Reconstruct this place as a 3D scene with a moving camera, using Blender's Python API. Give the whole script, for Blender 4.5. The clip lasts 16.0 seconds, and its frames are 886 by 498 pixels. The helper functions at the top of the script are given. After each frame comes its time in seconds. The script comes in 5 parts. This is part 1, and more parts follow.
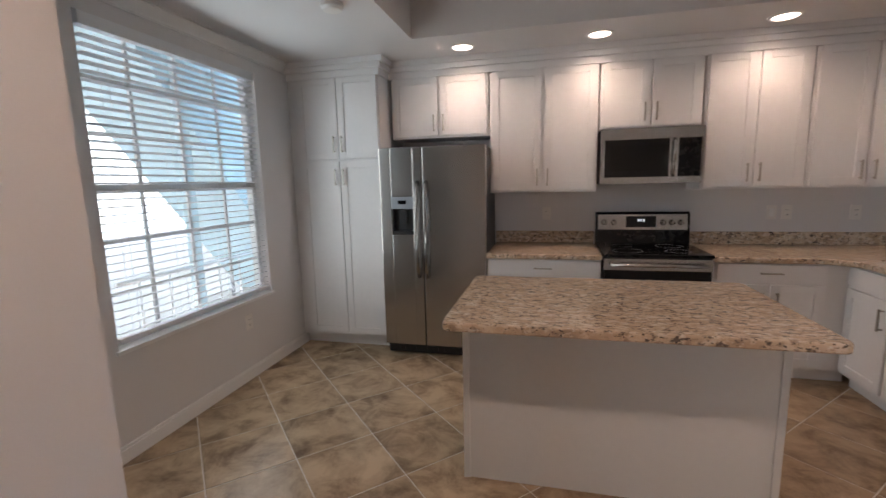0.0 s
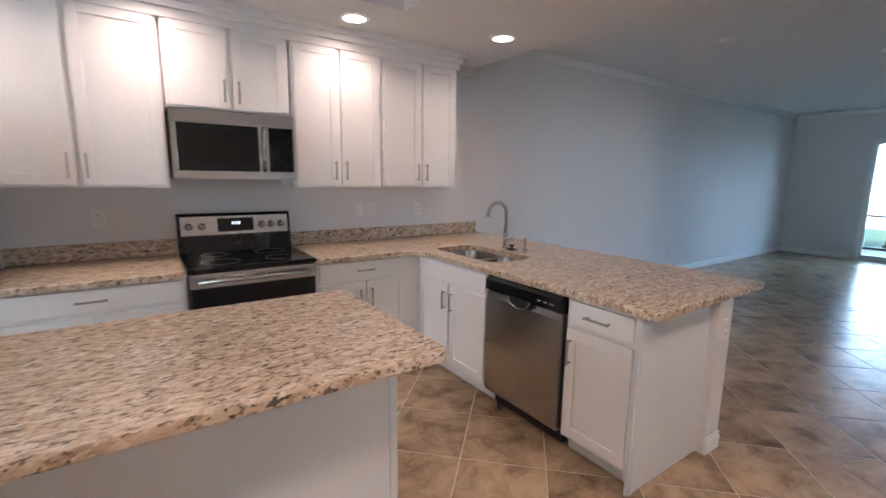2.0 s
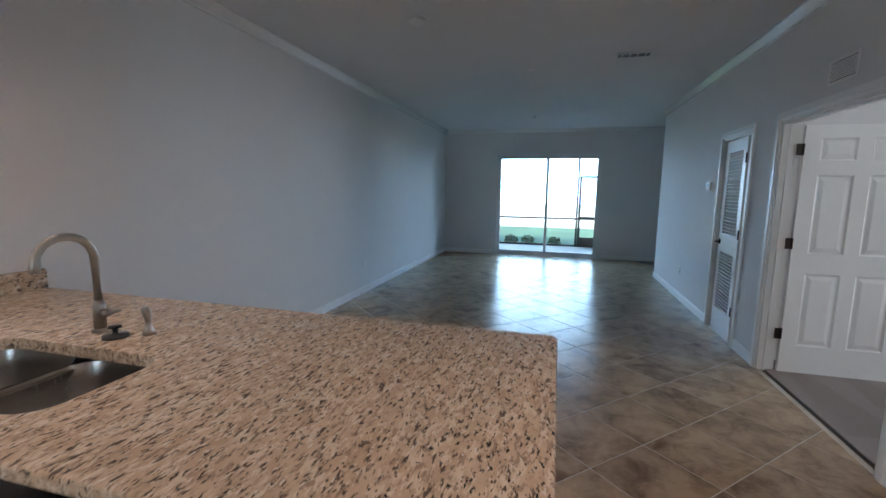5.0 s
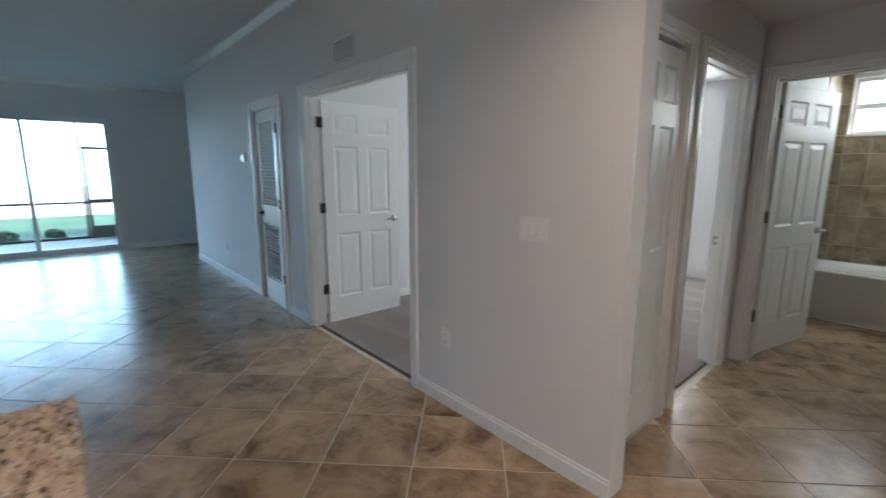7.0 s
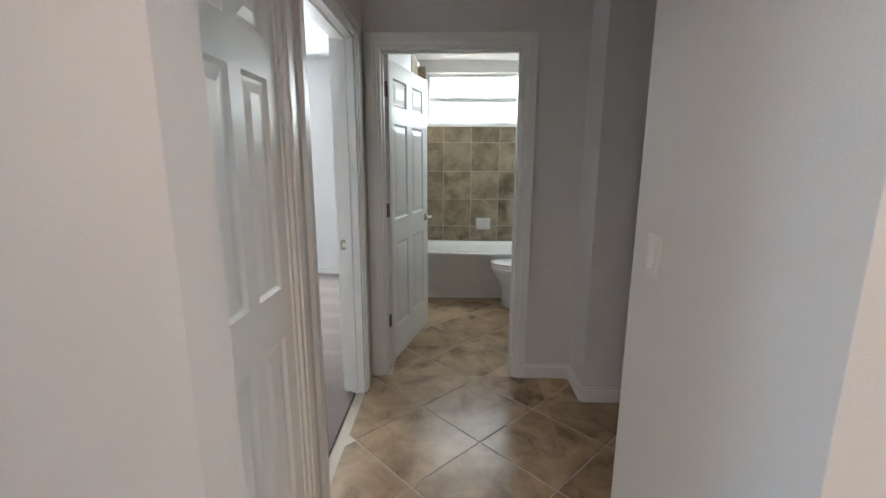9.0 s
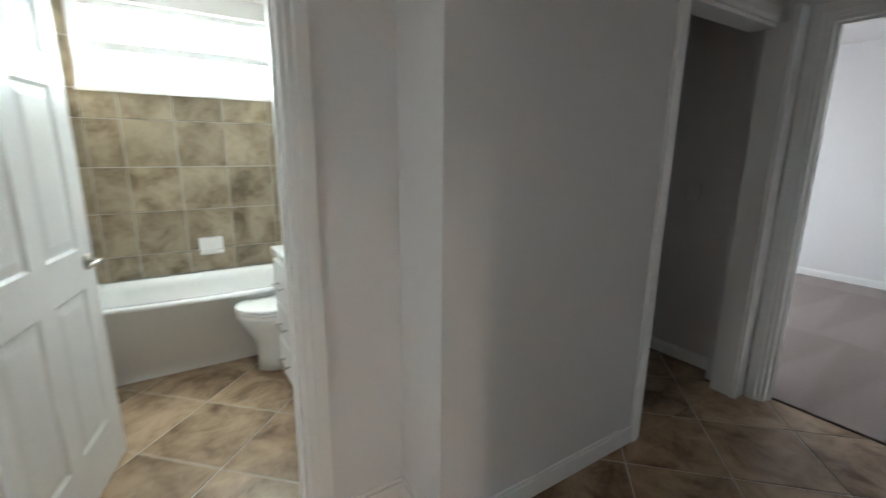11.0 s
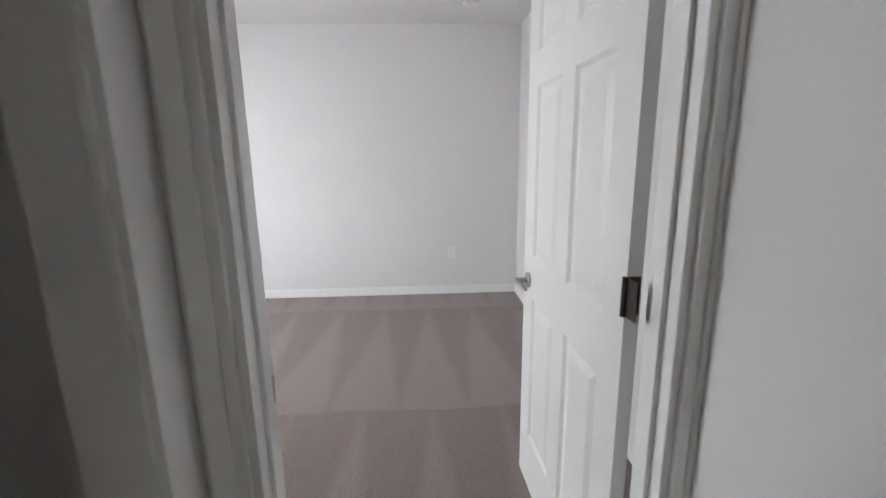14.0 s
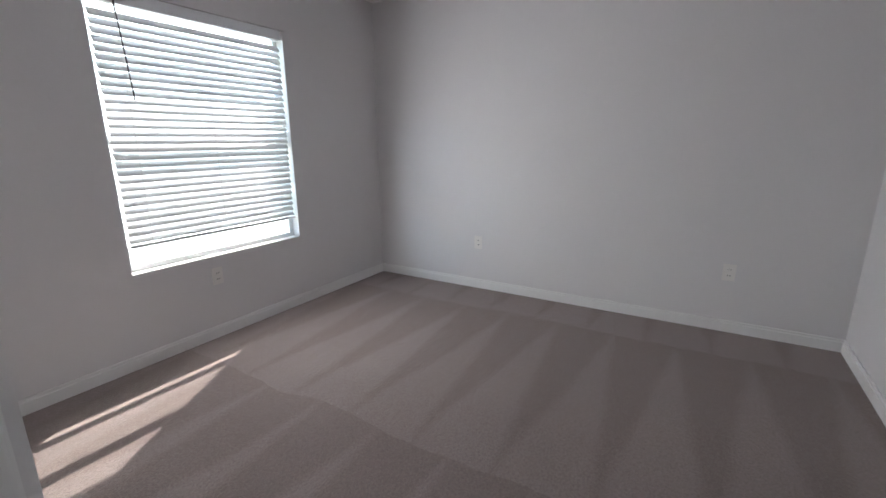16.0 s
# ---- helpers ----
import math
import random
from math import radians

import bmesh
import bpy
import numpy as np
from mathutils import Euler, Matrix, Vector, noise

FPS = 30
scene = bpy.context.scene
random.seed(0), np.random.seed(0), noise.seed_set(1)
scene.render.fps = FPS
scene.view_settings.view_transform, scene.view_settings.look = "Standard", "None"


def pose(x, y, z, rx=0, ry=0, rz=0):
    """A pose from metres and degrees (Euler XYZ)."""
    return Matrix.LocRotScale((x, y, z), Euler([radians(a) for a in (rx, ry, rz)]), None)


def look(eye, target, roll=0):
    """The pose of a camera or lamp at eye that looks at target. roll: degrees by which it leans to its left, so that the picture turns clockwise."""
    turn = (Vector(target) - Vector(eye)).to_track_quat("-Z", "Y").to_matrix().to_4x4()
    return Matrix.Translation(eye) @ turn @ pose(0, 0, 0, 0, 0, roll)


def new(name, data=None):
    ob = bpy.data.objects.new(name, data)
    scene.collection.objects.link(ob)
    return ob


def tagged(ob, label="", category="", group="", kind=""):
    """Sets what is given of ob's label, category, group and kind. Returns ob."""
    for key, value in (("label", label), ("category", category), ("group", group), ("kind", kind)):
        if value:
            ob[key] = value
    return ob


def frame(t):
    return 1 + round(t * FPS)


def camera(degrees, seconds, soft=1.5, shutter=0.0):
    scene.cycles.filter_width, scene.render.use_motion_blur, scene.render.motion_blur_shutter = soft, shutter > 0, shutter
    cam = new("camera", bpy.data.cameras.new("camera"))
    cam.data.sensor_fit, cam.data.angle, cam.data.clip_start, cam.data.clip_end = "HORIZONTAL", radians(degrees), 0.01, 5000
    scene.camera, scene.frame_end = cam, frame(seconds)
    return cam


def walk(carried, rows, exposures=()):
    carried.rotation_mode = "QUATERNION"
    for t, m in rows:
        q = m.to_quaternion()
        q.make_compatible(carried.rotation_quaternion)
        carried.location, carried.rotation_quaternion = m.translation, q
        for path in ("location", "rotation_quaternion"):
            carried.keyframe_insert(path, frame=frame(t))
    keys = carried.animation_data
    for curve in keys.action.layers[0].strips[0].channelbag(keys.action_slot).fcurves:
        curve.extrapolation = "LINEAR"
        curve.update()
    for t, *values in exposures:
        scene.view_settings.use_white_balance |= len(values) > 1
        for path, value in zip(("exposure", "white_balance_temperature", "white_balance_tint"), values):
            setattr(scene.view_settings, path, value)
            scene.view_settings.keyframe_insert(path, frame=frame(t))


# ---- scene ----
cam = camera(90.8, 16.0, 1.5, 0.25)
PATH = [
    (0, (0.266, 0.373, 1.485), (-0.201, 2.294, 1.184), -1.3),
    (0.5, (0.221, 0.446, 1.492), (0.144, 2.423, 1.193), -0.7),
    (1, (0.211, 0.56, 1.473), (0.719, 2.468, 1.152), -1.2),
    (1.5, (0.321, 0.738, 1.463), (1.222, 2.494, 1.139), 0.4),
    (2, (0.487, 0.955, 1.475), (1.608, 2.579, 1.149), 0.8),
    (2.5, (0.611, 1.219, 1.468), (2.119, 2.5, 1.177), 0.6),
    (3, (0.755, 1.4, 1.462), (2.502, 2.33, 1.174), 0.2),
    (3.5, (0.974, 1.534, 1.46), (2.811, 2.272, 1.18), 0.5),
    (6, (1.991, 2.053, 1.461), (3.97, 1.992, 1.18), 0.4),
    (6.5, (2.056, 2.059, 1.437), (3.889, 1.32, 1.129), -1.0),
    (7, (2.151, 1.884, 1.405), (3.628, 0.582, 1.053), 0.1),
    (7.5, (2.251, 1.639, 1.404), (3.359, 0.017, 1.027), 0.8),
    (8, (2.433, 1.395, 1.402), (3.02, -0.479, 1.024), 1.4),
    (10.5, (2.58, -0.121, 1.393), (2.088, -2.008, 0.951), -0.2),
    (11, (2.495, -0.455, 1.40), (1.443, -2.085, 0.961), 0.5),
    (11.5, (2.372, -0.903, 1.405), (0.67, -1.861, 0.973), -4.0),
    (12, (2.039, -1.076, 1.401), (0.14, -1.509, 0.943), -2.4),
    (12.5, (1.646, -1.179, 1.401), (-0.299, -1.305, 0.952), -1.5),
    (13, (1.256, -1.192, 1.408), (-0.693, -1.105, 0.967), -1.6),
    (13.5, (0.875, -1.1, 1.397), (-1.078, -0.986, 0.98), -1.1),
    (14.5, (0.11, -0.984, 1.37), (-1.835, -1.063, 0.91), 0.5),
    (15, (-0.119, -0.935, 1.329), (-1.988, -1.461, 0.85), 0.9),
    (15.5, (-0.248, -0.925, 1.307), (-2.0, -1.763, 0.827), 0.1),
    (16, (-0.341, -0.961, 1.317), (-2.006, -1.959, 0.837), -0.5),
]
walk(cam, [(t, look(eye, target, roll)) for t, eye, target, roll in PATH],
     [(0, 0.6, 7000, 24), (0.5, 0.62, 7000, 24), (1, 0.9, 6650, 23), (1.5, 1.5, 6400, 23), (2.5, 1.15, 6330, 20), (3.5, 1, 6250, 18), (6, 0.92, 6280, 16), (7.5, 1.25, 6300, 12), (8.2, 1.45, 6330, 15), (10.5, 1.85, 6180, 7), (11.3, 2.65, 6300, 9), (12.5, 3.2, 6430, 11), (13.5, 2.85, 6450, 11), (14.5, 2.32, 6400, 12), (15.2, 2.1, 6400, 13), (16, 1.6, 6430, 13)])

# ---- world and light ----
SUN_EL, SUN_DIR = 41.0, (0.87, 0.49)          # height in degrees, way the sunlight travels on the ground
world = bpy.data.worlds.new("sky")
scene.world = world
world.use_nodes = True
wn = world.node_tree
sky = wn.nodes.new("ShaderNodeTexSky")
sky.sky_type = 'NISHITA'
sky.sun_disc = False
sky.sun_elevation = radians(SUN_EL)
sky.sun_rotation = math.atan2(-SUN_DIR[0], -SUN_DIR[1])
wn.links.new(sky.outputs[0], wn.nodes["Background"].inputs[0])
wn.nodes["Background"].inputs[1].default_value = 0.07
sun = new("sun", bpy.data.lights.new("sun", 'SUN'))
sun.data.energy, sun.data.angle, sun.data.color = 5.0, radians(0.5), (1.0, 0.95, 0.88)
sx, sy = SUN_DIR
sun.matrix_world = look((0, 0, 0), (sx, sy, -math.tan(radians(SUN_EL)) * math.hypot(sx, sy)))


def window_light(name, at, to, w, h, watts, colour):
    """Sky light coming in at an opening."""
    lamp = new(name, bpy.data.lights.new(name, 'AREA'))
    lamp.data.shape, lamp.data.size, lamp.data.size_y = 'RECTANGLE', w, h
    lamp.data.energy, lamp.data.color = watts, colour
    lamp.matrix_world = look(at, to)
    return lamp


DAY = (0.86, 0.95, 1.0)
window_light("sky_at_kitchen_window", (-1.88, 2.83, 1.48), (0, 2.83, 1.3), 1.3, 1.7, 7.5, (0.72, 0.95, 1.0))
window_light("sky_at_bath_window", (2.2, -4.0, 2.03), (2.2, -2, 1.2), 1.3, 0.5, 5.5, (0.9, 1.0, 0.97))
window_light("sky_at_bed_window", (4.85, -4.25, 1.45), (4.85, 0, 1.2), 1.2, 1.5, 33, (0.9, 1.0, 1.0))
window_light("sky_at_guest_window", (-2.1, -3.62, 1.35), (-2.1, 0, 0.9), 1.2, 1.4, 7.2, (0.97, 0.97, 1.0))

# ---- materials ----


def mat(name, colour, rough=0.5, metal=0.0, vary=0.06, scale=3.0, fine=60.0, bump=0.05, spec=0.5, coat=0.0):
    """A surface with broad mottling, fine grain and a little relief."""
    m = bpy.data.materials.new(name)
    m.use_nodes = True
    n, l = m.node_tree.nodes, m.node_tree.links
    b = n["Principled BSDF"]
    b.inputs["Roughness"].default_value = rough
    b.inputs["Metallic"].default_value = metal
    b.inputs["Specular IOR Level"].default_value = spec
    b.inputs["Coat Weight"].default_value = coat
    co = n.new("ShaderNodeTexCoord")
    big, small = n.new("ShaderNodeTexNoise"), n.new("ShaderNodeTexNoise")
    big.inputs["Scale"].default_value, small.inputs["Scale"].default_value = scale, fine
    big.inputs["Detail"].default_value = 4
    for t in (big, small):
        l.new(co.outputs["Object"], t.inputs["Vector"])
    add = n.new("ShaderNodeMath")
    l.new(big.outputs["Fac"], add.inputs[0])
    l.new(small.outputs["Fac"], add.inputs[1])
    ramp = n.new("ShaderNodeValToRGB")
    half = n.new("ShaderNodeMath")
    half.operation = 'MULTIPLY'
    half.inputs[1].default_value = 0.5
    l.new(add.outputs[0], half.inputs[0])
    l.new(half.outputs[0], ramp.inputs[0])
    e = ramp.color_ramp.elements
    e[0].position, e[1].position = 0.3, 0.7
    e[0].color = (*[c * (1 - vary) for c in colour], 1)
    e[1].color = (*[min(1, c * (1 + vary)) for c in colour], 1)
    l.new(ramp.outputs[0], b.inputs["Base Color"])
    if bump:
        bp = n.new("ShaderNodeBump")
        bp.inputs["Strength"].default_value = bump
        bp.inputs["Distance"].default_value = 0.005
        l.new(small.outputs["Fac"], bp.inputs["Height"])
        l.new(bp.outputs[0], b.inputs["Normal"])
    return m


WALL = mat("wall_paint", (0.72, 0.71, 0.71), 0.75, vary=0.015, fine=140, bump=0.12)
CEIL = mat("ceiling_paint", (0.74, 0.73, 0.73), 0.9, vary=0.02, fine=90, bump=0.2)
TRIM = mat("trim_paint", (0.82, 0.82, 0.81), 0.35, vary=0.015, fine=40, bump=0.02)
CAB = mat("cabinet_paint", (0.80, 0.79, 0.79), 0.38, vary=0.02, fine=30, bump=0.02)
PANEL = mat("island_panel", (0.69, 0.72, 0.74), 0.45, vary=0.02, fine=30, bump=0.02)
NICKEL = mat("brushed_nickel", (0.42, 0.39, 0.35), 0.32, 1.0, vary=0.05, fine=200, bump=0.02)
BRONZE = mat("dark_nickel", (0.07, 0.06, 0.055), 0.42, 1.0, vary=0.1, fine=120, bump=0.02)
BLACK = mat("black_enamel", (0.008, 0.008, 0.009), 0.10, vary=0.1, fine=30, bump=0.0, spec=0.3)
DARKP = mat("black_plastic", (0.02, 0.02, 0.022), 0.35, vary=0.1, fine=80, bump=0.03)
CHINA = mat("glazed_porcelain", (0.85, 0.85, 0.84), 0.12, vary=0.01, fine=10, bump=0.0, coat=0.4)
SLAT = mat("blind_vinyl", (0.80, 0.82, 0.84), 0.45, vary=0.02, fine=40, bump=0.02)
PLATE = mat("switch_plastic", (0.80, 0.78, 0.75), 0.4, vary=0.01, fine=40, bump=0.0)
WHITE_AL = mat("white_aluminium", (0.75, 0.77, 0.78), 0.4, vary=0.02, fine=40, bump=0.02)
GROUT = mat("grout", (0.56, 0.50, 0.42), 0.9, vary=0.15, fine=120, bump=0.3)
STEELBOX = mat("grey_steel", (0.36, 0.39, 0.43), 0.4, 0.6, vary=0.05, fine=30, bump=0.02)
PANELDARK = mat("charcoal_steel", (0.012, 0.013, 0.015), 0.5, 0.0, vary=0.08, fine=60, bump=0.04)
LIME = mat("lime_label", (0.48, 0.74, 0.02), 0.6, vary=0.03, fine=60, bump=0.0)
VENT_SHADE = mat("vent_shade_grey", (0.16, 0.16, 0.16), 0.6, vary=0.05, bump=0.0)
CONCRETE = mat("lanai_concrete", (0.42, 0.42, 0.41), 0.8, vary=0.12, scale=1.5, fine=50, bump=0.2)
STUCCO = mat("blue_grey_stucco", (0.56, 0.71, 0.77), 0.9, vary=0.08, scale=1.0, fine=60, bump=0.5)
BRONZE_AL = mat("bronze_aluminium", (0.035, 0.03, 0.028), 0.5, 0.3, vary=0.1, bump=0.0)
GRASS = mat("lawn", (0.05, 0.13, 0.06), 0.95, vary=0.35, scale=0.6, fine=25, bump=0.6)
SHRUB = mat("shrub_leaf", (0.05, 0.09, 0.04), 0.7, vary=0.3, fine=12, bump=0.1)
BARK = mat("tree_bark", (0.12, 0.10, 0.08), 0.9, vary=0.2, bump=0.3)
DARKGLASS = mat("oven_glass", (0.008, 0.008, 0.009), 0.05, vary=0.05, bump=0.0, spec=0.28)


def steel():
    """Brushed stainless steel with vertical grain."""
    m = mat("brushed_stainless_steel", (0.42, 0.405, 0.39), 0.25, 1.0, vary=0.05, scale=1.5, fine=8, bump=0.0)
    n, l = m.node_tree.nodes, m.node_tree.links
    co, mp, tx = n.new("ShaderNodeTexCoord"), n.new("ShaderNodeMapping"), n.new("ShaderNodeTexNoise")
    mp.inputs["Scale"].default_value = (900, 900, 6)
    tx.inputs["Scale"].default_value = 1.0
    l.new(co.outputs["Object"], mp.inputs[0])
    l.new(mp.outputs[0], tx.inputs["Vector"])
    mr = n.new("ShaderNodeMapRange")
    mr.inputs[3].default_value, mr.inputs[4].default_value = 0.21, 0.30
    l.new(tx.outputs["Fac"], mr.inputs[0])
    l.new(mr.outputs[0], n["Principled BSDF"].inputs["Roughness"])
    return m


def granite():
    m = bpy.data.materials.new("speckled_granite")
    m.use_nodes = True
    n, l = m.node_tree.nodes, m.node_tree.links
    b = n["Principled BSDF"]
    b.inputs["Roughness"].default_value = 0.13
    co = n.new("ShaderNodeTexCoord")
    mp = n.new("ShaderNodeMapping")
    mp.inputs["Rotation"].default_value = (0, 0, radians(25))
    mp.inputs["Scale"].default_value = (1.0, 2.6, 1.5)
    l.new(co.outputs["Object"], mp.inputs[0])

    def layer(scale, detail, lo, hi, below, colour, rough=0.6):
        t = n.new("ShaderNodeTexNoise")
        t.inputs["Scale"].default_value, t.inputs["Detail"].default_value = scale, detail
        t.inputs["Roughness"].default_value = rough
        l.new(mp.outputs[0], t.inputs["Vector"])
        r = n.new("ShaderNodeValToRGB")
        r.color_ramp.elements[0].position, r.color_ramp.elements[1].position = lo, hi
        l.new(t.outputs["Fac"], r.inputs[0])
        mx = n.new("ShaderNodeMix")
        mx.data_type = 'RGBA'
        l.new(r.outputs[0], mx.inputs[0])
        if isinstance(below, tuple):
            mx.inputs[6].default_value = (*below, 1)
        else:
            l.new(below, mx.inputs[6])
        mx.inputs[7].default_value = (*colour, 1)
        return mx.outputs[2]

    c = layer(8, 4, 0.40, 0.62, (0.60, 0.465, 0.34), (0.50, 0.37, 0.26))
    c = layer(20, 5, 0.50, 0.58, c, (0.68, 0.57, 0.45))
    c = layer(24, 5, 0.54, 0.60, c, (0.37, 0.275, 0.205))
    c = layer(34, 4, 0.575, 0.615, c, (0.12, 0.095, 0.08))
    c = layer(52, 3, 0.622, 0.652, c, (0.025, 0.022, 0.022))
    c = layer(40, 3, 0.64, 0.68, c, (0.70, 0.65, 0.57))
    l.new(c, b.inputs["Base Color"])
    return m


def tile_mat(name, light, dark, rough, scale):
    """Stone-look porcelain tile, each piece with its own cloudy brown figure."""
    m = bpy.data.materials.new(name)
    m.use_nodes = True
    n, l = m.node_tree.nodes, m.node_tree.links
    b = n["Principled BSDF"]
    co, info = n.new("ShaderNodeTexCoord"), n.new("ShaderNodeObjectInfo")
    sh = n.new("ShaderNodeVectorMath")
    sh.operation = 'SCALE'
    comb = n.new("ShaderNodeCombineXYZ")
    for k in range(3):
        l.new(info.outputs["Random"], comb.inputs[k])
    l.new(comb.outputs[0], sh.inputs[0])
    sh.inputs[3].default_value = 40.0
    ad = n.new("ShaderNodeVectorMath")
    l.new(co.outputs["Object"], ad.inputs[0])
    l.new(sh.outputs[0], ad.inputs[1])
    t = n.new("ShaderNodeTexNoise")
    t.inputs["Scale"].default_value, t.inputs["Detail"].default_value = scale, 6
    t.inputs["Roughness"].default_value, t.inputs["Distortion"].default_value = 0.66, 0.4
    l.new(ad.outputs[0], t.inputs["Vector"])
    r = n.new("ShaderNodeValToRGB")
    r.color_ramp.elements[0].position, r.color_ramp.elements[1].position = 0.31, 0.62
    r.color_ramp.elements[0].color, r.color_ramp.elements[1].color = (*dark, 1), (*light, 1)
    mid = r.color_ramp.elements.new(0.5)
    mid.color = (*[0.35 * d + 0.65 * c for d, c in zip(dark, light)], 1)
    l.new(t.outputs["Fac"], r.inputs[0])
    hs = n.new("ShaderNodeHueSaturation")
    mr = n.new("ShaderNodeMapRange")
    mr.inputs[3].default_value, mr.inputs[4].default_value = 0.86, 1.1
    l.new(info.outputs["Random"], mr.inputs[0])
    l.new(mr.outputs[0], hs.inputs["Value"])
    l.new(r.outputs[0], hs.inputs["Color"])
    l.new(hs.outputs[0], b.inputs["Base Color"])
    b.inputs["Roughness"].default_value = rough
    b.inputs["Specular IOR Level"].default_value = 0.36
    f = n.new("ShaderNodeTexNoise")
    f.inputs["Scale"].default_value = 30
    l.new(ad.outputs[0], f.inputs["Vector"])
    bp = n.new("ShaderNodeBump")
    bp.inputs["Strength"].default_value, bp.inputs["Distance"].default_value = 0.10, 0.004
    l.new(f.outputs["Fac"], bp.inputs["Height"])
    l.new(bp.outputs[0], b.inputs["Normal"])
    return m


def carpet():
    """Taupe cut pile; vacuum strokes lay the pile in long wedges."""
    m = bpy.data.materials.new("taupe_carpet")
    m.use_nodes = True
    n, l = m.node_tree.nodes, m.node_tree.links
    b = n["Principled BSDF"]
    b.inputs["Roughness"].default_value = 1.0
    b.inputs["Specular IOR Level"].default_value = 0.05
    b.inputs["Sheen Weight"].default_value = 0.25
    co = n.new("ShaderNodeTexCoord")
    sep = n.new("ShaderNodeSeparateXYZ")
    l.new(co.outputs["Object"], sep.inputs[0])

    def math_node(op, a, c=None):
        k = n.new("ShaderNodeMath")
        k.operation = op
        for i, v in enumerate((a, c)):
            if v is None:
                continue
            if isinstance(v, (int, float)):
                k.inputs[i].default_value = v
            else:
                l.new(v, k.inputs[i])
        return k.outputs[0]

    wob = n.new("ShaderNodeTexNoise")
    wob.inputs["Scale"].default_value = 1.3
    l.new(co.outputs["Object"], wob.inputs["Vector"])
    yy = math_node('ADD', sep.outputs[1], math_node('MULTIPLY', wob.outputs["Fac"], 0.07))
    saw = math_node('FRACT', math_node('MULTIPLY', yy, 2.6))
    tri = math_node('ABSOLUTE', math_node('SUBTRACT', saw, 0.5))
    along = math_node('FRACT', math_node('MULTIPLY', math_node('ADD', sep.outputs[0], math_node('MULTIPLY', wob.outputs["Fac"], 0.2)), 0.62))
    wedge = math_node('SUBTRACT', math_node('MULTIPLY', along, 0.5), tri)
    st = n.new("ShaderNodeMapRange")
    st.inputs[1].default_value, st.inputs[2].default_value = -0.07, 0.07
    l.new(wedge, st.inputs[0])
    fine = n.new("ShaderNodeTexNoise")
    fine.inputs["Scale"].default_value, fine.inputs["Detail"].default_value = 95, 5
    fine.inputs["Roughness"].default_value = 0.75
    l.new(co.outputs["Object"], fine.inputs["Vector"])
    mx = n.new("ShaderNodeMix")
    mx.data_type = 'RGBA'
    mx.inputs[6].default_value, mx.inputs[7].default_value = (0.25, 0.198, 0.182, 1), (0.305, 0.247, 0.23, 1)
    l.new(st.outputs[0], mx.inputs[0])
    mul = n.new("ShaderNodeMix")
    mul.data_type, mul.blend_type = 'RGBA', 'MULTIPLY'
    mul.inputs[0].default_value = 0.8
    fr = n.new("ShaderNodeValToRGB")
    fr.color_ramp.elements[0].position, fr.color_ramp.elements[1].position = 0.3, 0.6
    fr.color_ramp.elements[0].color = (0.5, 0.5, 0.5, 1)
    l.new(fine.outputs["Fac"], fr.inputs[0])
    l.new(mx.outputs[2], mul.inputs[6])
    l.new(fr.outputs[0], mul.inputs[7])
    l.new(mul.outputs[2], b.inputs["Base Color"])
    bp = n.new("ShaderNodeBump")
    bp.inputs["Strength"].default_value, bp.inputs["Distance"].default_value = 0.7, 0.01
    l.new(fine.outputs["Fac"], bp.inputs["Height"])
    l.new(bp.outputs[0], b.inputs["Normal"])
    return m


def glass():
    m = bpy.data.materials.new("clear_glass")
    m.use_nodes = True
    b = m.node_tree.nodes["Principled BSDF"]
    b.inputs["Base Color"].default_value = (0.95, 1, 0.99, 1)
    b.inputs["Roughness"].default_value = 0.0
    b.inputs["Transmission Weight"].default_value = 1.0
    b.inputs["IOR"].default_value = 1.02
    return m


def glow(name, colour, strength):
    m = bpy.data.materials.new(name)
    m.use_nodes = True
    b = m.node_tree.nodes["Principled BSDF"]
    b.inputs["Emission Color"].default_value = (*colour, 1)
    b.inputs["Emission Strength"].default_value = strength
    b.inputs["Base Color"].default_value = (0.9, 0.9, 0.9, 1)
    return m


STEEL, GRANITE, GLASS, CARPET = steel(), granite(), glass(), carpet()
FLOOR_TILE = tile_mat("brown_stone_tile", (0.47, 0.345, 0.225), (0.15, 0.095, 0.058), 0.26, 4.6)
BATH_TILE = tile_mat("beige_wall_tile", (0.45, 0.38, 0.275), (0.13, 0.095, 0.055), 0.3, 5.5)
LAMP = glow("lamp_lens", (1.0, 0.88, 0.76), 5.0)
DISPLAY = glow("clock_display", (0.7, 0.9, 1.0), 0.7)
# emission stands in for blown-out daylight outside the windows
GLOW_PANEL = glow("glowing_white_panel", (0.95, 1.0, 0.98), 1.6)
# blue emission supplies the living room's sky light through the slider
GLOW_PANEL_BLUE = glow("glowing_blue_panel", (0.25, 0.61, 1.0), 3.7)

# ---- building blocks ----


def finish(name, bm, m, parent=None, smooth=False):
    me = bpy.data.meshes.new(name)
    bm.to_mesh(me)
    bm.free()
    me.materials.append(m)
    if smooth:
        for p in me.polygons:
            p.use_smooth = True
    ob = new(name, me)
    ob.parent = parent
    return ob


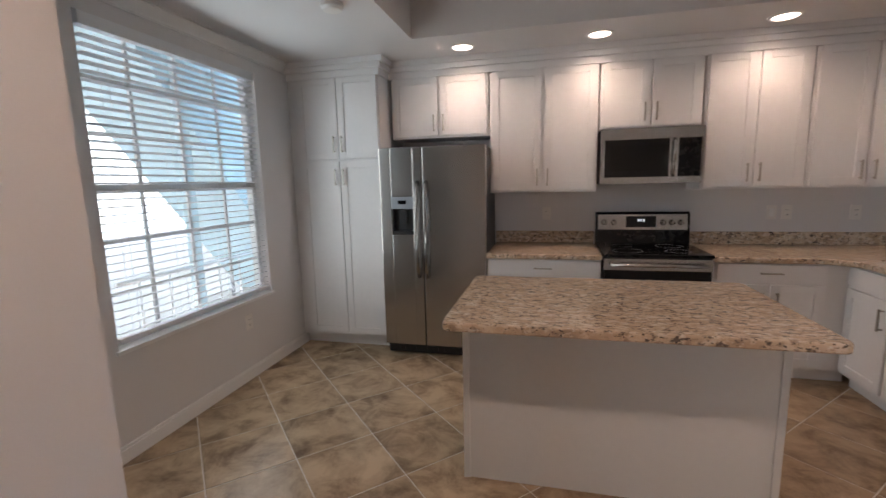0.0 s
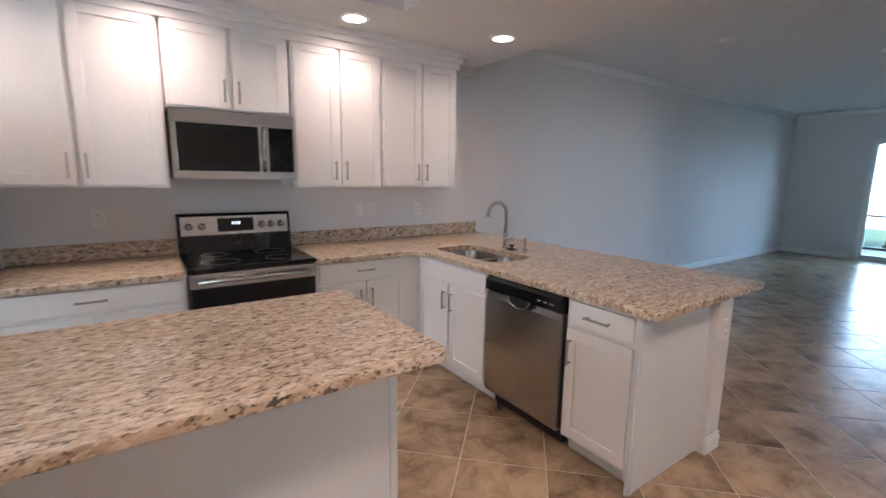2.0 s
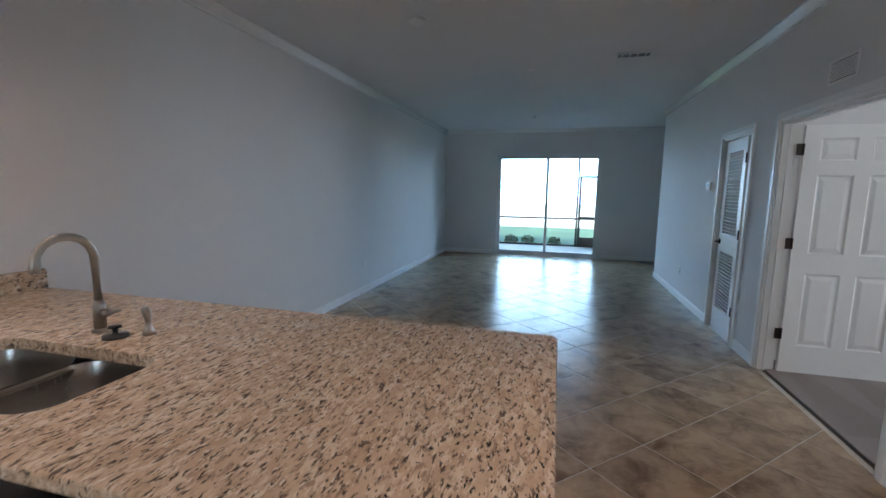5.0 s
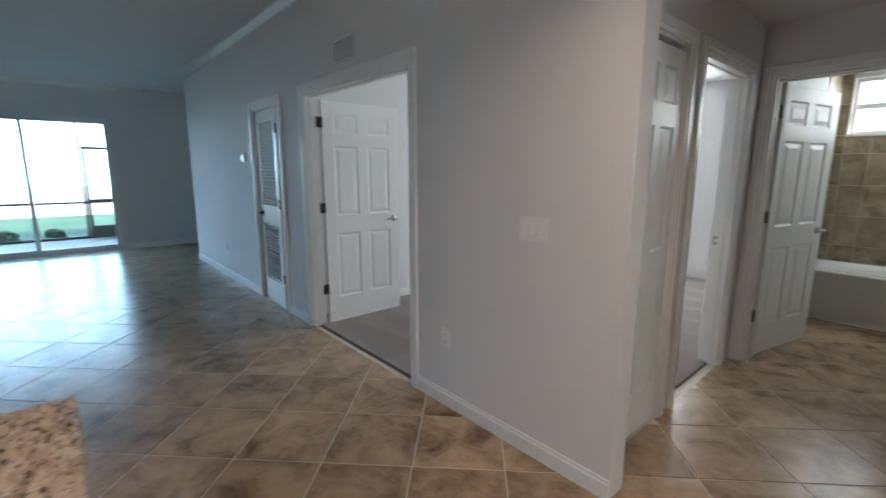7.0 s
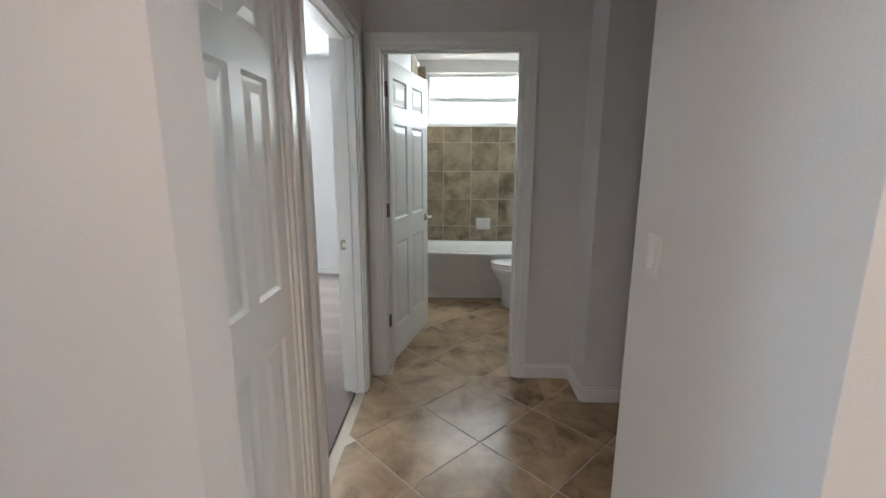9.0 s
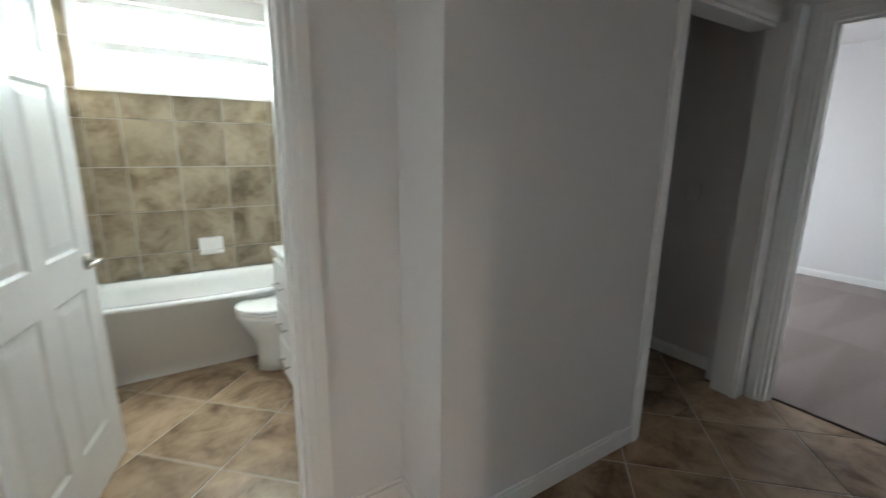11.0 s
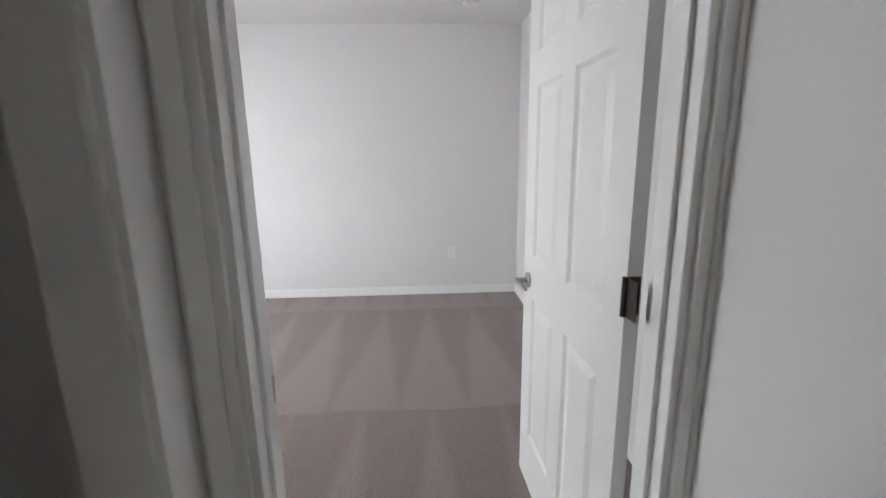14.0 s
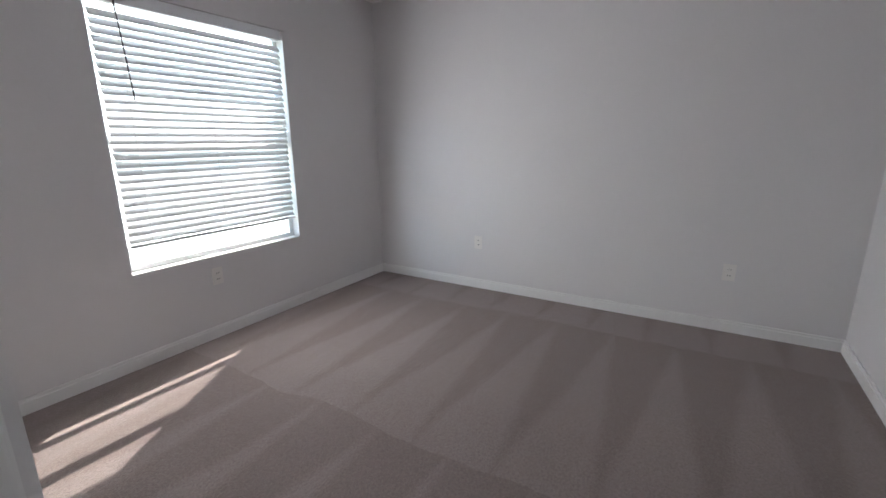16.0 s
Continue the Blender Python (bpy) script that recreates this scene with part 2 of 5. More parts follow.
def add_box(bm, x0, x1, y0, y1, z0, z1, bevel=0.0):
    r = bmesh.ops.create_cube(bm, size=1)
    bmesh.ops.scale(bm, vec=(x1 - x0, y1 - y0, z1 - z0), verts=r["verts"])
    bmesh.ops.translate(bm, vec=((x0 + x1) / 2, (y0 + y1) / 2, (z0 + z1) / 2), verts=r["verts"])
    if bevel:
        es = list({e for v in r["verts"] for e in v.link_edges})
        bmesh.ops.bevel(bm, geom=es, offset=bevel, segments=2, affect='EDGES', profile=0.7)


def boxes(name, rows, m, parent=None, bevel=0.0):
    bm = bmesh.new()
    for r in rows:
        add_box(bm, *r, bevel)
    return finish(name, bm, m, parent)


def add_tube(bm, pts, r, seg=10, caps=True):
    """A round bar along pts; r is one radius or one for each point."""
    rings = []
    pts = [Vector(p) for p in pts]
    for i, p in enumerate(pts):
        d = (pts[min(i + 1, len(pts) - 1)] - pts[max(i - 1, 0)]).normalized()
        q = d.to_track_quat('Z', 'Y')
        rad = r[i] if isinstance(r, (list, tuple)) else r
        rings.append([bm.verts.new(p + q @ Vector((rad * math.cos(2 * math.pi * k / seg), rad * math.sin(2 * math.pi * k / seg), 0))) for k in range(seg)])
    for a, b in zip(rings, rings[1:]):
        for k in range(seg):
            bm.faces.new((a[k], a[(k + 1) % seg], b[(k + 1) % seg], b[k]))
    if caps:
        bm.faces.new(list(reversed(rings[0])))
        bm.faces.new(rings[-1])


def tube(name, pts, r, m, parent=None, seg=12):
    bm = bmesh.new()
    add_tube(bm, pts, r, seg)
    return finish(name, bm, m, parent, True)


def add_loft(bm, rings, close=True):
    """Skin over rings of equal count; caps both ends."""
    vs = [[bm.verts.new(p) for p in r] for r in rings]
    c = len(vs[0])
    for a, b in zip(vs, vs[1:]):
        for k in range(c):
            bm.faces.new((a[k], a[(k + 1) % c], b[(k + 1) % c], b[k]))
    if close:
        bm.faces.new(list(reversed(vs[0])))
        bm.faces.new(vs[-1])


def thing(name, m, label, category, group=""):
    """An Empty at the base of a thing."""
    e = new(name)
    e.empty_display_size = 0.1
    e.matrix_world = m
    return tagged(e, label, category, group)


def wall(name, axis, c0, c1, a0, a1, z0, z1, holes=(), m=None, label=""):
    """A wall between c0 and c1 across `axis`, running a0..a1, with holes (a0, a1, z0, z1) through it."""
    us = sorted({a0, a1, *[v for h in holes for v in h[:2]]})
    zs = sorted({z0, z1, *[v for h in holes for v in h[2:]]})
    us = [u for u in us if a0 <= u <= a1]
    zs = [z for z in zs if z0 <= z <= z1]
    bm = bmesh.new()
    solid = {}
    for i in range(len(us) - 1):
        for j in range(len(zs) - 1):
            u, z = (us[i] + us[i + 1]) / 2, (zs[j] + zs[j + 1]) / 2
            solid[i, j] = not any(h[0] < u < h[1] and h[2] < z < h[3] for h in holes)

    def v(c, u, z):
        return (c, u, z) if axis == 'x' else (u, c, z)

    def quad(*ps):
        bm.faces.new([bm.verts.new(p) for p in ps])

    for (i, j), s in solid.items():
        if not s:
            continue
        u0, u1, w0, w1 = us[i], us[i + 1], zs[j], zs[j + 1]
        quad(v(c0, u0, w0), v(c0, u1, w0), v(c0, u1, w1), v(c0, u0, w1))
        quad(v(c1, u0, w0), v(c1, u0, w1), v(c1, u1, w1), v(c1, u1, w0))
        if not solid.get((i - 1, j)):
            quad(v(c0, u0, w0), v(c0, u0, w1), v(c1, u0, w1), v(c1, u0, w0))
        if not solid.get((i + 1, j)):
            quad(v(c0, u1, w0), v(c1, u1, w0), v(c1, u1, w1), v(c0, u1, w1))
        if not solid.get((i, j - 1)):
            quad(v(c0, u0, w0), v(c1, u0, w0), v(c1, u1, w0), v(c0, u1, w0))
        if not solid.get((i, j + 1)):
            quad(v(c0, u0, w1), v(c0, u1, w1), v(c1, u1, w1), v(c1, u0, w1))
    bmesh.ops.remove_doubles(bm, verts=bm.verts, dist=1e-5)
    bmesh.ops.recalc_face_normals(bm, faces=bm.faces)
    return tagged(finish(name, bm, m or WALL), label or "off-white painted drywall", "wall", kind="structure")


def strip(name, rows, m=None, label="white painted wood trim", profile=()):
    """Trim made of straight lengths: rows of boxes."""
    return tagged(boxes(name, rows, m or TRIM, bevel=0.003), label, "trim", kind="structure")

# ---- structure ----
T = 0.12
KC, LC, HC = 2.52, 2.82, 2.37            # ceilings: kitchen, living room, hall
BW = 4.53                                 # long back wall
wall("wall_kitchen_window", 'x', -2.13, -1.98, 0.0, BW, 0, 2.9, [(2.15, 3.50, 0.62, 2.36)])
wall("wall_long", 'y', BW, BW + T, -2.13, 11.95, 0, 2.9)
wall("wall_slider", 'x', 11.80, 11.95, -1.2, BW, 0, 2.9, [(1.06, 3.31, 0, 2.28)])
wall("wall_living_doors", 'y', 0.12, 0.24, 2.93, 9.98, 0, 2.9, [(4.32, 5.80, 0, 2.035), (6.36, 7.06, 0, 2.03)])
wall("wall_alcove_return", 'x', 9.86, 9.98, -1.2, 0.12, 0, 2.9)
wall("wall_alcove_back", 'y', -1.32, -1.2, 9.86, 11.95, 0, 2.9)
wall("wall_switch", 'y', 0.12, 0.24, 0.95, 2.0, 0, 2.9)
wall("wall_foyer_side", 'x', 0.95, 1.07, -0.36, 0.12, 0, 2.9)
wall("wall_hall_block", 'x', 1.88, 2.0, -0.50, 0.12, 0, 2.9)
wall("wall_foyer_back", 'y', -0.50, -0.36, -0.285, 1.88, 0, 2.9, [(1.18, 1.80, 0, 2.03)])
wall("wall_foyer_stub", 'x', -1.02, -0.90, 0.0, 1.26, 0, 2.9)
wall("wall_hall_left", 'x', 3.08, 3.20, -1.84, 0.12, 0, 2.6, [(-0.58, -0.02, 0, 2.03), (-1.62, -0.80, 0, 2.03)])
wall("wall_bath_door", 'y', -1.96, -1.84, 1.787, 3.20, 0, 2.6, [(2.15, 3.00, 0, 2.03)])
wall("wall_jog", 'x', 1.667, 1.787, -1.96, -1.556, 0, 2.6)
wall("wall_side_hall", 'y', -1.676, -1.556, -0.285, 1.667, 0, 2.6, [(-0.285, 0.61, 0, 2.03)])
wall("wall_closet_guest", 'x', -0.485, -0.385, -3.74, -1.676, 0, 2.6)
wall("wall_guest_door", 'x', -0.40, -0.285, -1.676, -0.10, 0, 2.9, [(-1.37, -0.535, 0, 2.03)])
wall("wall_guest_far", 'x', -3.90, -3.767, -3.89, 0.0, 0, 2.7)
wall("wall_guest_side", 'y', -0.10, 0.0, -3.767, -0.285, 0, 2.9)
wall("wall_guest_window", 'y', -3.89, -3.741, -3.767, 0.9, 0, 2.7, [(-2.72, -1.49, 0.575, 2.10)])
wall("wall_closet_end", 'y', -2.75, -2.63, -0.385, 1.33, 0, 2.6)
wall("wall_bath_west", 'x', 1.33, 1.45, -4.09, -1.676, 0, 2.6)
wall("wall_bath_window", 'y', -4.22, -4.09, 1.33, 2.93, 0, 2.6, [(1.50, 2.85, 1.765, 2.30)])
wall("wall_bath_bed", 'x', 2.95, 3.07, -4.38, -1.96, 0, 2.6)
wall("wall_bed_window", 'y', -4.50, -4.38, 3.07, 6.17, 0, 2.6, [(4.30, 5.50, 0.66, 2.25)])
wall("wall_bed_far", 'x', 6.05, 6.17, -4.38, 0.12, 0, 2.6)
wall("wall_linen_back", 'x', 3.72, 3.80, -0.70, 0.12, 0, 2.6)
wall("wall_linen_side", 'y', -0.74, -0.66, 3.20, 3.80, 0, 2.6)
wall("wall_utility_back", 'y', -1.10, -1.02, 6.17, 7.40, 0, 2.6)
wall("wall_utility_side", 'x', 7.32, 7.40, -1.02, 0.12, 0, 2.6)
wall("knee_wall", 'x', 2.90, 3.05, 1.93, BW, 0, 0.874, label="white painted half wall under the bar top")


def slab(name, rows, m, label, cat):
    return tagged(boxes(name, rows, m), label, cat, kind="structure")


slab("ceiling_living", [(3.26, 11.95, -1.2, BW, LC, LC + 0.1)], CEIL, "flat off-white painted ceiling", "ceiling")
TX0, TX1, TY0, TY1 = -0.72, 1.98, 1.05, 3.60
bm = bmesh.new()
for r in ((-2.13, TX0, -0.5, BW, KC, LC), (TX1, 3.26, -0.5, BW, KC, LC), (TX0, TX1, TY1, BW, KC, LC), (TX0, TX1, -0.5, TY0, KC, LC),
          (TX0, TX1, TY0, TY1, LC, LC + 0.1)):
    add_box(bm, *r)
tagged(finish("ceiling_kitchen", bm, CEIL), "off-white kitchen ceiling with a raised tray", "ceiling", kind="structure")
slab("ceiling_hall", [(1.6, 3.2, -1.96, 0.12, HC, HC + 0.1), (-0.285, 1.6, -1.676, -0.46, HC, HC + 0.1)], CEIL, "low off-white hall ceiling", "ceiling")
slab("ceiling_rooms", [(-3.9, -0.385, -3.9, 0.0, 2.53, 2.63), (-0.485, 1.4, -3.9, -1.676, 2.45, 2.55), (1.33, 3.0, -4.2, -1.96, 2.42, 2.52), (3.2, 6.1, -4.4, 0.12, 2.5, 2.6), (2.95, 3.2, -4.4, -1.96, 2.5, 2.6),
                       (6.1, 7.4, -1.1, 0.12, 2.5, 2.6)], CEIL, "flat off-white painted ceiling", "ceiling")
slab("roof", [(-4.1, 12.1, -4.55, 5.0, 2.95, 3.1)], CONCRETE, "roof deck above the rooms", "roof")

CROWN = mat("crown_gloss_paint", (0.80, 0.80, 0.79), 0.1, vary=0.02, scale=1.2, fine=20, bump=0.01, coat=0.5)


def crown(name, runs):
    """Sprung crown moulding: a sloping face between two small beads; runs of (axis, wall, side, from, to, ceiling)."""
    bm = bmesh.new()
    prof = [(0.0, -0.080), (0.010, -0.080), (0.012, -0.066), (0.018, -0.060), (0.056, -0.022), (0.062, -0.016), (0.068, -0.014), (0.068, -0.001), (0.0, -0.001)]
    for ax, c, sd, a, b, z in runs:
        add_loft(bm, [[(c + sd * d, u, z + h) if ax == "x" else (u, c + sd * d, z + h) for d, h in prof] for u in (a, b)])
    bmesh.ops.recalc_face_normals(bm, faces=bm.faces)
    return tagged(finish(name, bm, CROWN), "white glossy crown moulding", "trim", kind="structure")


crown("trim_crown_living", [("y", 0.24, 1, 2.93, 9.98, LC), ("y", BW, -1, 3.26, 11.8, LC), ("x", 11.8, -1, 0.24, BW, LC)])
crown("trim_crown_kitchen", [("x", -1.98, 1, 1.26, 3.95, KC), ("y", BW, -1, 2.84, 3.26, KC)])


def base_rows(ax, c, s, a, b, h=0.095):
    out = []
    for d, z0, z1 in ((0.014, 0, h - 0.018), (0.009, h - 0.018, h)):
        lo, hi = sorted((c, c + s * d))
        out.append((lo, hi, a, b, z0, z1) if ax == "x" else (a, b, lo, hi, z0, z1))
    return out


BB = []
for row in (("x", -1.98, 1, 1.26, 4.0), ("y", BW, -1, 3.05, 11.8), ("x", 11.8, -1, -1.2, 0.98), ("x", 11.8, -1, 3.38, BW),
            ("y", 0.24, 1, 2.93, 4.25), ("y", 0.24, 1, 5.87, 6.29), ("y", 0.24, 1, 7.13, 9.98), ("y", 0.24, 1, 0.95, 2.0),
            ("x", 2.0, 1, -0.50, 0.24), ("y", -1.84, 1, 1.787, 2.08), ("x", 1.787, 1, -1.84, -1.556), ("y", -1.556, 1, 0.68, 1.787),
            ("y", -0.50, -1, -0.285, 1.112), ("y", -0.50, -1, 1.868, 2.0), ("x", -3.767, 1, -3.741, -0.10), ("y", -3.741, 1, -3.767, -0.485), ("y", -0.10, -1, -3.767, -0.385),
            ("x", -0.485, -1, -3.74, -1.44), ("x", -0.385, 1, -2.63, -1.676), ("y", -4.38, 1, 3.07, 6.05), ("x", 6.05, -1, -4.38, 0.12),
            ("x", 3.05, 1, 1.93, BW), ("y", 1.93, -1, 2.90, 3.05), ("x", -0.9, 1, 0.0, 1.26), ("x", 9.98, 1, -1.2, 0.24), ("x", 3.07, 1, -4.38, -1.96)):
    BB += base_rows(*row)
strip("baseboard", BB, label="white painted baseboard with a stepped top")


def casing(name, ax, c, s, a0, a1, top, depth, w=0.068):
    """Door casing on both faces of a wall, with the jamb lining; c: face, s: side it stands proud of, depth: wall thickness."""
    rows = []
    for face, d in ((c, s), (c - s * depth, -s)):
        for k, (o0, o1) in enumerate(((0.0, w * 0.35), (w * 0.35, w))):
            p = 0.012 + 0.007 * k
            lo, hi = sorted((face, face + d * p))
            rows += [("v", lo, hi, a0 - o1, a0 - o0, 0, top + o1), ("v", lo, hi, a1 + o0, a1 + o1, 0, top + o1), ("v", lo, hi, a0 - o0, a1 + o0, top + o0, top + o1)]
    lo, hi = sorted((c, c - s * depth))
    rows += [("v", lo, hi, a0, a0 + 0.018, 0, top), ("v", lo, hi, a1 - 0.018, a1, 0, top), ("v", lo, hi, a0 + 0.018, a1 - 0.018, top - 0.018, top)]
    mid = (lo + hi) / 2
    rows += [("v", mid - 0.018, mid + 0.018, a0 + 0.018, a0 + 0.029, 0, top - 0.018), ("v", mid - 0.018, mid + 0.018, a1 - 0.029, a1 - 0.018, 0, top - 0.018),
             ("v", mid - 0.018, mid + 0.018, a0 + 0.018, a1 - 0.018, top - 0.029, top - 0.018)]
    bs = [(r[1], r[2], r[3], r[4], r[5], r[6]) if ax == "x" else (r[3], r[4], r[1], r[2], r[5], r[6]) for r in rows]
    return tagged(boxes(name, bs, TRIM, bevel=0.0025), "white painted door casing and jamb", "door frame", kind="structure")


casing("door_frame_bedroom", "y", 0.24, 1, 4.32, 5.80, 2.035, T)
casing("door_frame_utility", "y", 0.24, 1, 6.36, 7.06, 2.03, T)
casing("door_frame_linen", "x", 3.08, -1, -0.58, -0.02, 2.03, T)
casing("door_frame_small_bedroom", "x", 3.08, -1, -1.62, -0.80, 2.03, T)
casing("door_frame_bath", "y", -1.84, 1, 2.15, 3.00, 2.03, T)
tagged(boxes("door_frame_closet", [(-0.285, -0.184, -1.60, -1.49, 0, 2.03), (-0.285, -0.172, -1.49, -1.472, 0, 2.098), (-0.285, -0.178, -1.472, -1.455, 0, 2.098),
    (0.592, 0.61, -1.676, -1.556, 0, 2.03), (0.61, 0.634, -1.556, -1.544, 0, 2.054), (0.634, 0.678, -1.556, -1.537, 0, 2.098),
    (-0.172, 0.61, -1.556, -1.544, 2.03, 2.054), (-0.172, 0.634, -1.556, -1.537, 2.054, 2.098), (-0.184, 0.592, -1.676, -1.556, 2.012, 2.03)], TRIM, bevel=0.003),
    "white painted closet casing and jamb", "door frame", kind="structure")
casing("door_frame_hall", "y", -0.50, -1, 1.18, 1.80, 2.03, 0.14)
casing("door_frame_guest", "x", -0.285, 1, -1.37, -0.535, 2.03, 0.115)

# strike plates
for nm, b in (("strike_plate", (3.15, 3.19, -1.606, -1.601, 0.89, 0.95)), ("strike_plate", (-0.393, -0.358, -1.352, -1.349, 0.88, 0.94))):
    bm = bmesh.new()
    x0, x1, y0, y1, z0, z1 = b
    for r in ((x0, x1, y0, y1, z0, z0 + 0.017), (x0, x1, y0, y1, z1 - 0.017, z1), (x0, x0 + 0.011, y0, y1, z0, z1), (x1 - 0.011, x1, y0, y1, z0, z1)):
        add_box(bm, *r)
    tagged(finish(nm, bm, NICKEL), "satin nickel strike plate on a white jamb", "strike plate")

# carpets and thresholds
CARP = boxes("floor_carpet", [(-3.767, -0.37, -3.741, -0.10, -0.05, 0.012), (3.14, 6.05, -4.38, 0.18, -0.05, 0.012), (3.07, 3.14, -4.38, -1.96, -0.05, 0.012)], CARPET)
tagged(CARP, "taupe cut pile carpet with vacuum strokes", "carpet", kind="structure")
strip("trim_threshold", [(-0.374, -0.366, -1.352, -0.553, 0, 0.006), (4.368, 5.782, 0.178, 0.186, 0, 0.006), (3.134, 3.142, -1.60, -0.82, 0, 0.006)], DARKP, "dark seam strip between tile and carpet")

# ---- six-panel doors ----


def six_panel(name, m, w, label, category="door", handle=0.94, panels=True, h=2.0, hinges=True, side=1, group="interior doors"):
    """A moulded six-panel leaf from the hinge along local +x; side: local y side on which the hinge knuckles sit."""
    d = thing(name, m, label, category, group)
    t, st, mid = 0.035, 0.11 * w / 0.8, 0.10 * w / 0.8
    zs = [(0.24, 0.84), (1.00, 1.62), (1.73, 1.90)]
    cols = [(st, w / 2 - mid / 2), (w / 2 + mid / 2, w - st)]
    bm = bmesh.new()
    z_edges = [0.012] + [v for z in zs for v in z] + [h]
    for k in range(0, len(z_edges), 2):
        add_box(bm, 0, w, -t / 2, t / 2, z_edges[k], z_edges[k + 1])
    for z0, z1 in zs:
        for a, b in ((0, st), (w / 2 - mid / 2, w / 2 + mid / 2), (w - st, w)):
            add_box(bm, a, b, -t / 2, t / 2, z0, z1)
    finish("leaf", bm, TRIM, d)
    for z0, z1 in zs:
        for a, b in cols:
            bm = bmesh.new()
            for s in (-1, 1):
                rings = []
                for o, y in ((0.0, t / 2), (0.012, t / 2 - 0.009), (0.022, t / 2 - 0.009), (0.05, t / 2 - 0.003)):
                    rings.append([(a + o, s * y, z0 + o), (b - o, s * y, z0 + o), (b - o, s * y, z1 - o), (a + o, s * y, z1 - o)])
                if s > 0:
                    rings = [list(reversed(r)) for r in rings]
                vs = [[bm.verts.new(p) for p in r] for r in rings]
                for p, q in zip(vs, vs[1:]):
                    for k in range(4):
                        bm.faces.new((p[k], p[(k + 1) % 4], q[(k + 1) % 4], q[k]))
                bm.faces.new(vs[-1])
            bmesh.ops.recalc_face_normals(bm, faces=bm.faces)
            finish("panel", bm, TRIM, d)
    if handle:
        for s in (-1, 1):
            bm = bmesh.new()
            x = w - 0.065
            add_tube(bm, [(x, s * t / 2, handle), (x, s * (t / 2 + 0.008), handle)], [0.032, 0.030], 20)
            add_tube(bm, [(x, s * t / 2, handle), (x, s * (t / 2 + 0.045), handle)], 0.010, 12)
            add_tube(bm, [(x + 0.008, s * (t / 2 + 0.046), handle), (x - 0.02, s * (t / 2 + 0.050), handle + 0.002), (x - 0.07, s * (t / 2 + 0.047), handle + 0.004), (x - 0.11, s * (t / 2 + 0.042), handle - 0.004)],
                     [0.010, 0.010, 0.008, 0.007], 12)
            tagged(finish("lever_handle", bm, NICKEL, d, True), "satin nickel lever")
        tagged(boxes("latch", [(w - 0.0005, w + 0.001, -0.012, 0.012, handle - 0.028, handle + 0.028), (w, w + 0.009, -0.006, 0.006, handle - 0.008, handle + 0.008)], NICKEL, d), "nickel latch plate")
    if hinges:
        for z in (0.334, 1.078, 1.815):
            bm = bmesh.new()
            y = side * t / 2
            add_tube(bm, [(-0.004, y + side * 0.006, z - 0.045), (-0.004, y + side * 0.006, z + 0.045)], 0.0065, 10)
            add_box(bm, -0.0015, 0.0, -t / 2 + 0.003, t / 2, z - 0.044, z + 0.044)
            add_box(bm, -0.05, -0.004, y + side * 0.0005, y + side * 0.003, z - 0.044, z + 0.044)
            tagged(finish("hinge", bm, BRONZE, d), "dark nickel butt hinge")
    return d


six_panel("door", pose(5.775, 0.10, 0, 0, 0, -90), 0.80, "white six-panel bedroom door standing open on carpet", side=-1)
six_panel("door", pose(2.985, -1.975, 0, 0, 0, -104), 0.83, "white six-panel bathroom door standing ajar", side=-1)
six_panel("door", pose(-0.43, -0.568, 0, 0, 0, 180 + 2.4), 0.81, "white six-panel guest room door standing open", side=1, handle=0.90)
six_panel("door", pose(3.105, -0.562, 0, 0, 0, 90), 0.52, "narrow white six-panel linen closet door, shut", handle=0, hinges=False, h=1.988)

six_panel("door", pose(1.779, -0.458, 0, 0, 0, 180), 0.578, "white six-panel hall closet door, shut", handle=0, hinges=False)

# utility door with louvres
d = thing("louvre_door", pose(7.035, 0.20, 0, 0, 0, 180 - 4), "white louvred utility door with a lever handle, nearly shut", "door")
w, st = 0.66, 0.10
boxes("leaf", [(0, st, -0.018, 0.018, 0.012, 2.0), (w - st, w, -0.018, 0.018, 0.012, 2.0), (st, w - st, -0.018, 0.018, 0.012, 0.25), (st, w - st, -0.018, 0.018, 0.86, 1.05), (st, w - st, -0.018, 0.018, 1.88, 2.0)], TRIM, d, 0.002)
proto = None
for z0, z1 in ((0.27, 0.85), (1.07, 1.87)):
    z = z0
    while z < z1:
        if proto is None:
            bm = bmesh.new()
            add_box(bm, st, w - st, -0.004, 0.004, -0.022, 0.022)
            bmesh.ops.rotate(bm, verts=bm.verts, cent=(0, 0, 0), matrix=Matrix.Rotation(radians(42), 3, 'X'))
            proto = finish("slat", bm, TRIM, d)
            proto.location = (0, 0, z)
        else:
            o = proto.copy()
            scene.collection.objects.link(o)
            o.location = (0, 0, z)
        z += 0.034
bm = bmesh.new()
add_tube(bm, [(0.06, 0.018, 0.96), (0.06, 0.026, 0.96)], [0.03, 0.028], 16)
add_tube(bm, [(0.06, 0.02, 0.96), (0.06, 0.06, 0.96)], 0.01, 10)
add_tube(bm, [(0.055, 0.06, 0.96), (0.16, 0.06, 0.962)], 0.009, 10)
for v in bm.verts:
    v.co.y = -v.co.y
bmesh.ops.reverse_faces(bm, faces=bm.faces)
tagged(finish("lever_handle", bm, BRONZE, d, True), "dark nickel lever")
for z in (0.33, 1.08, 1.8):
    tagged(tube("hinge", [(w + 0.004, -0.022, z - 0.045), (w + 0.004, -0.022, z + 0.045)], 0.007, BRONZE, d), "dark nickel butt hinge")

# ---- windows ----


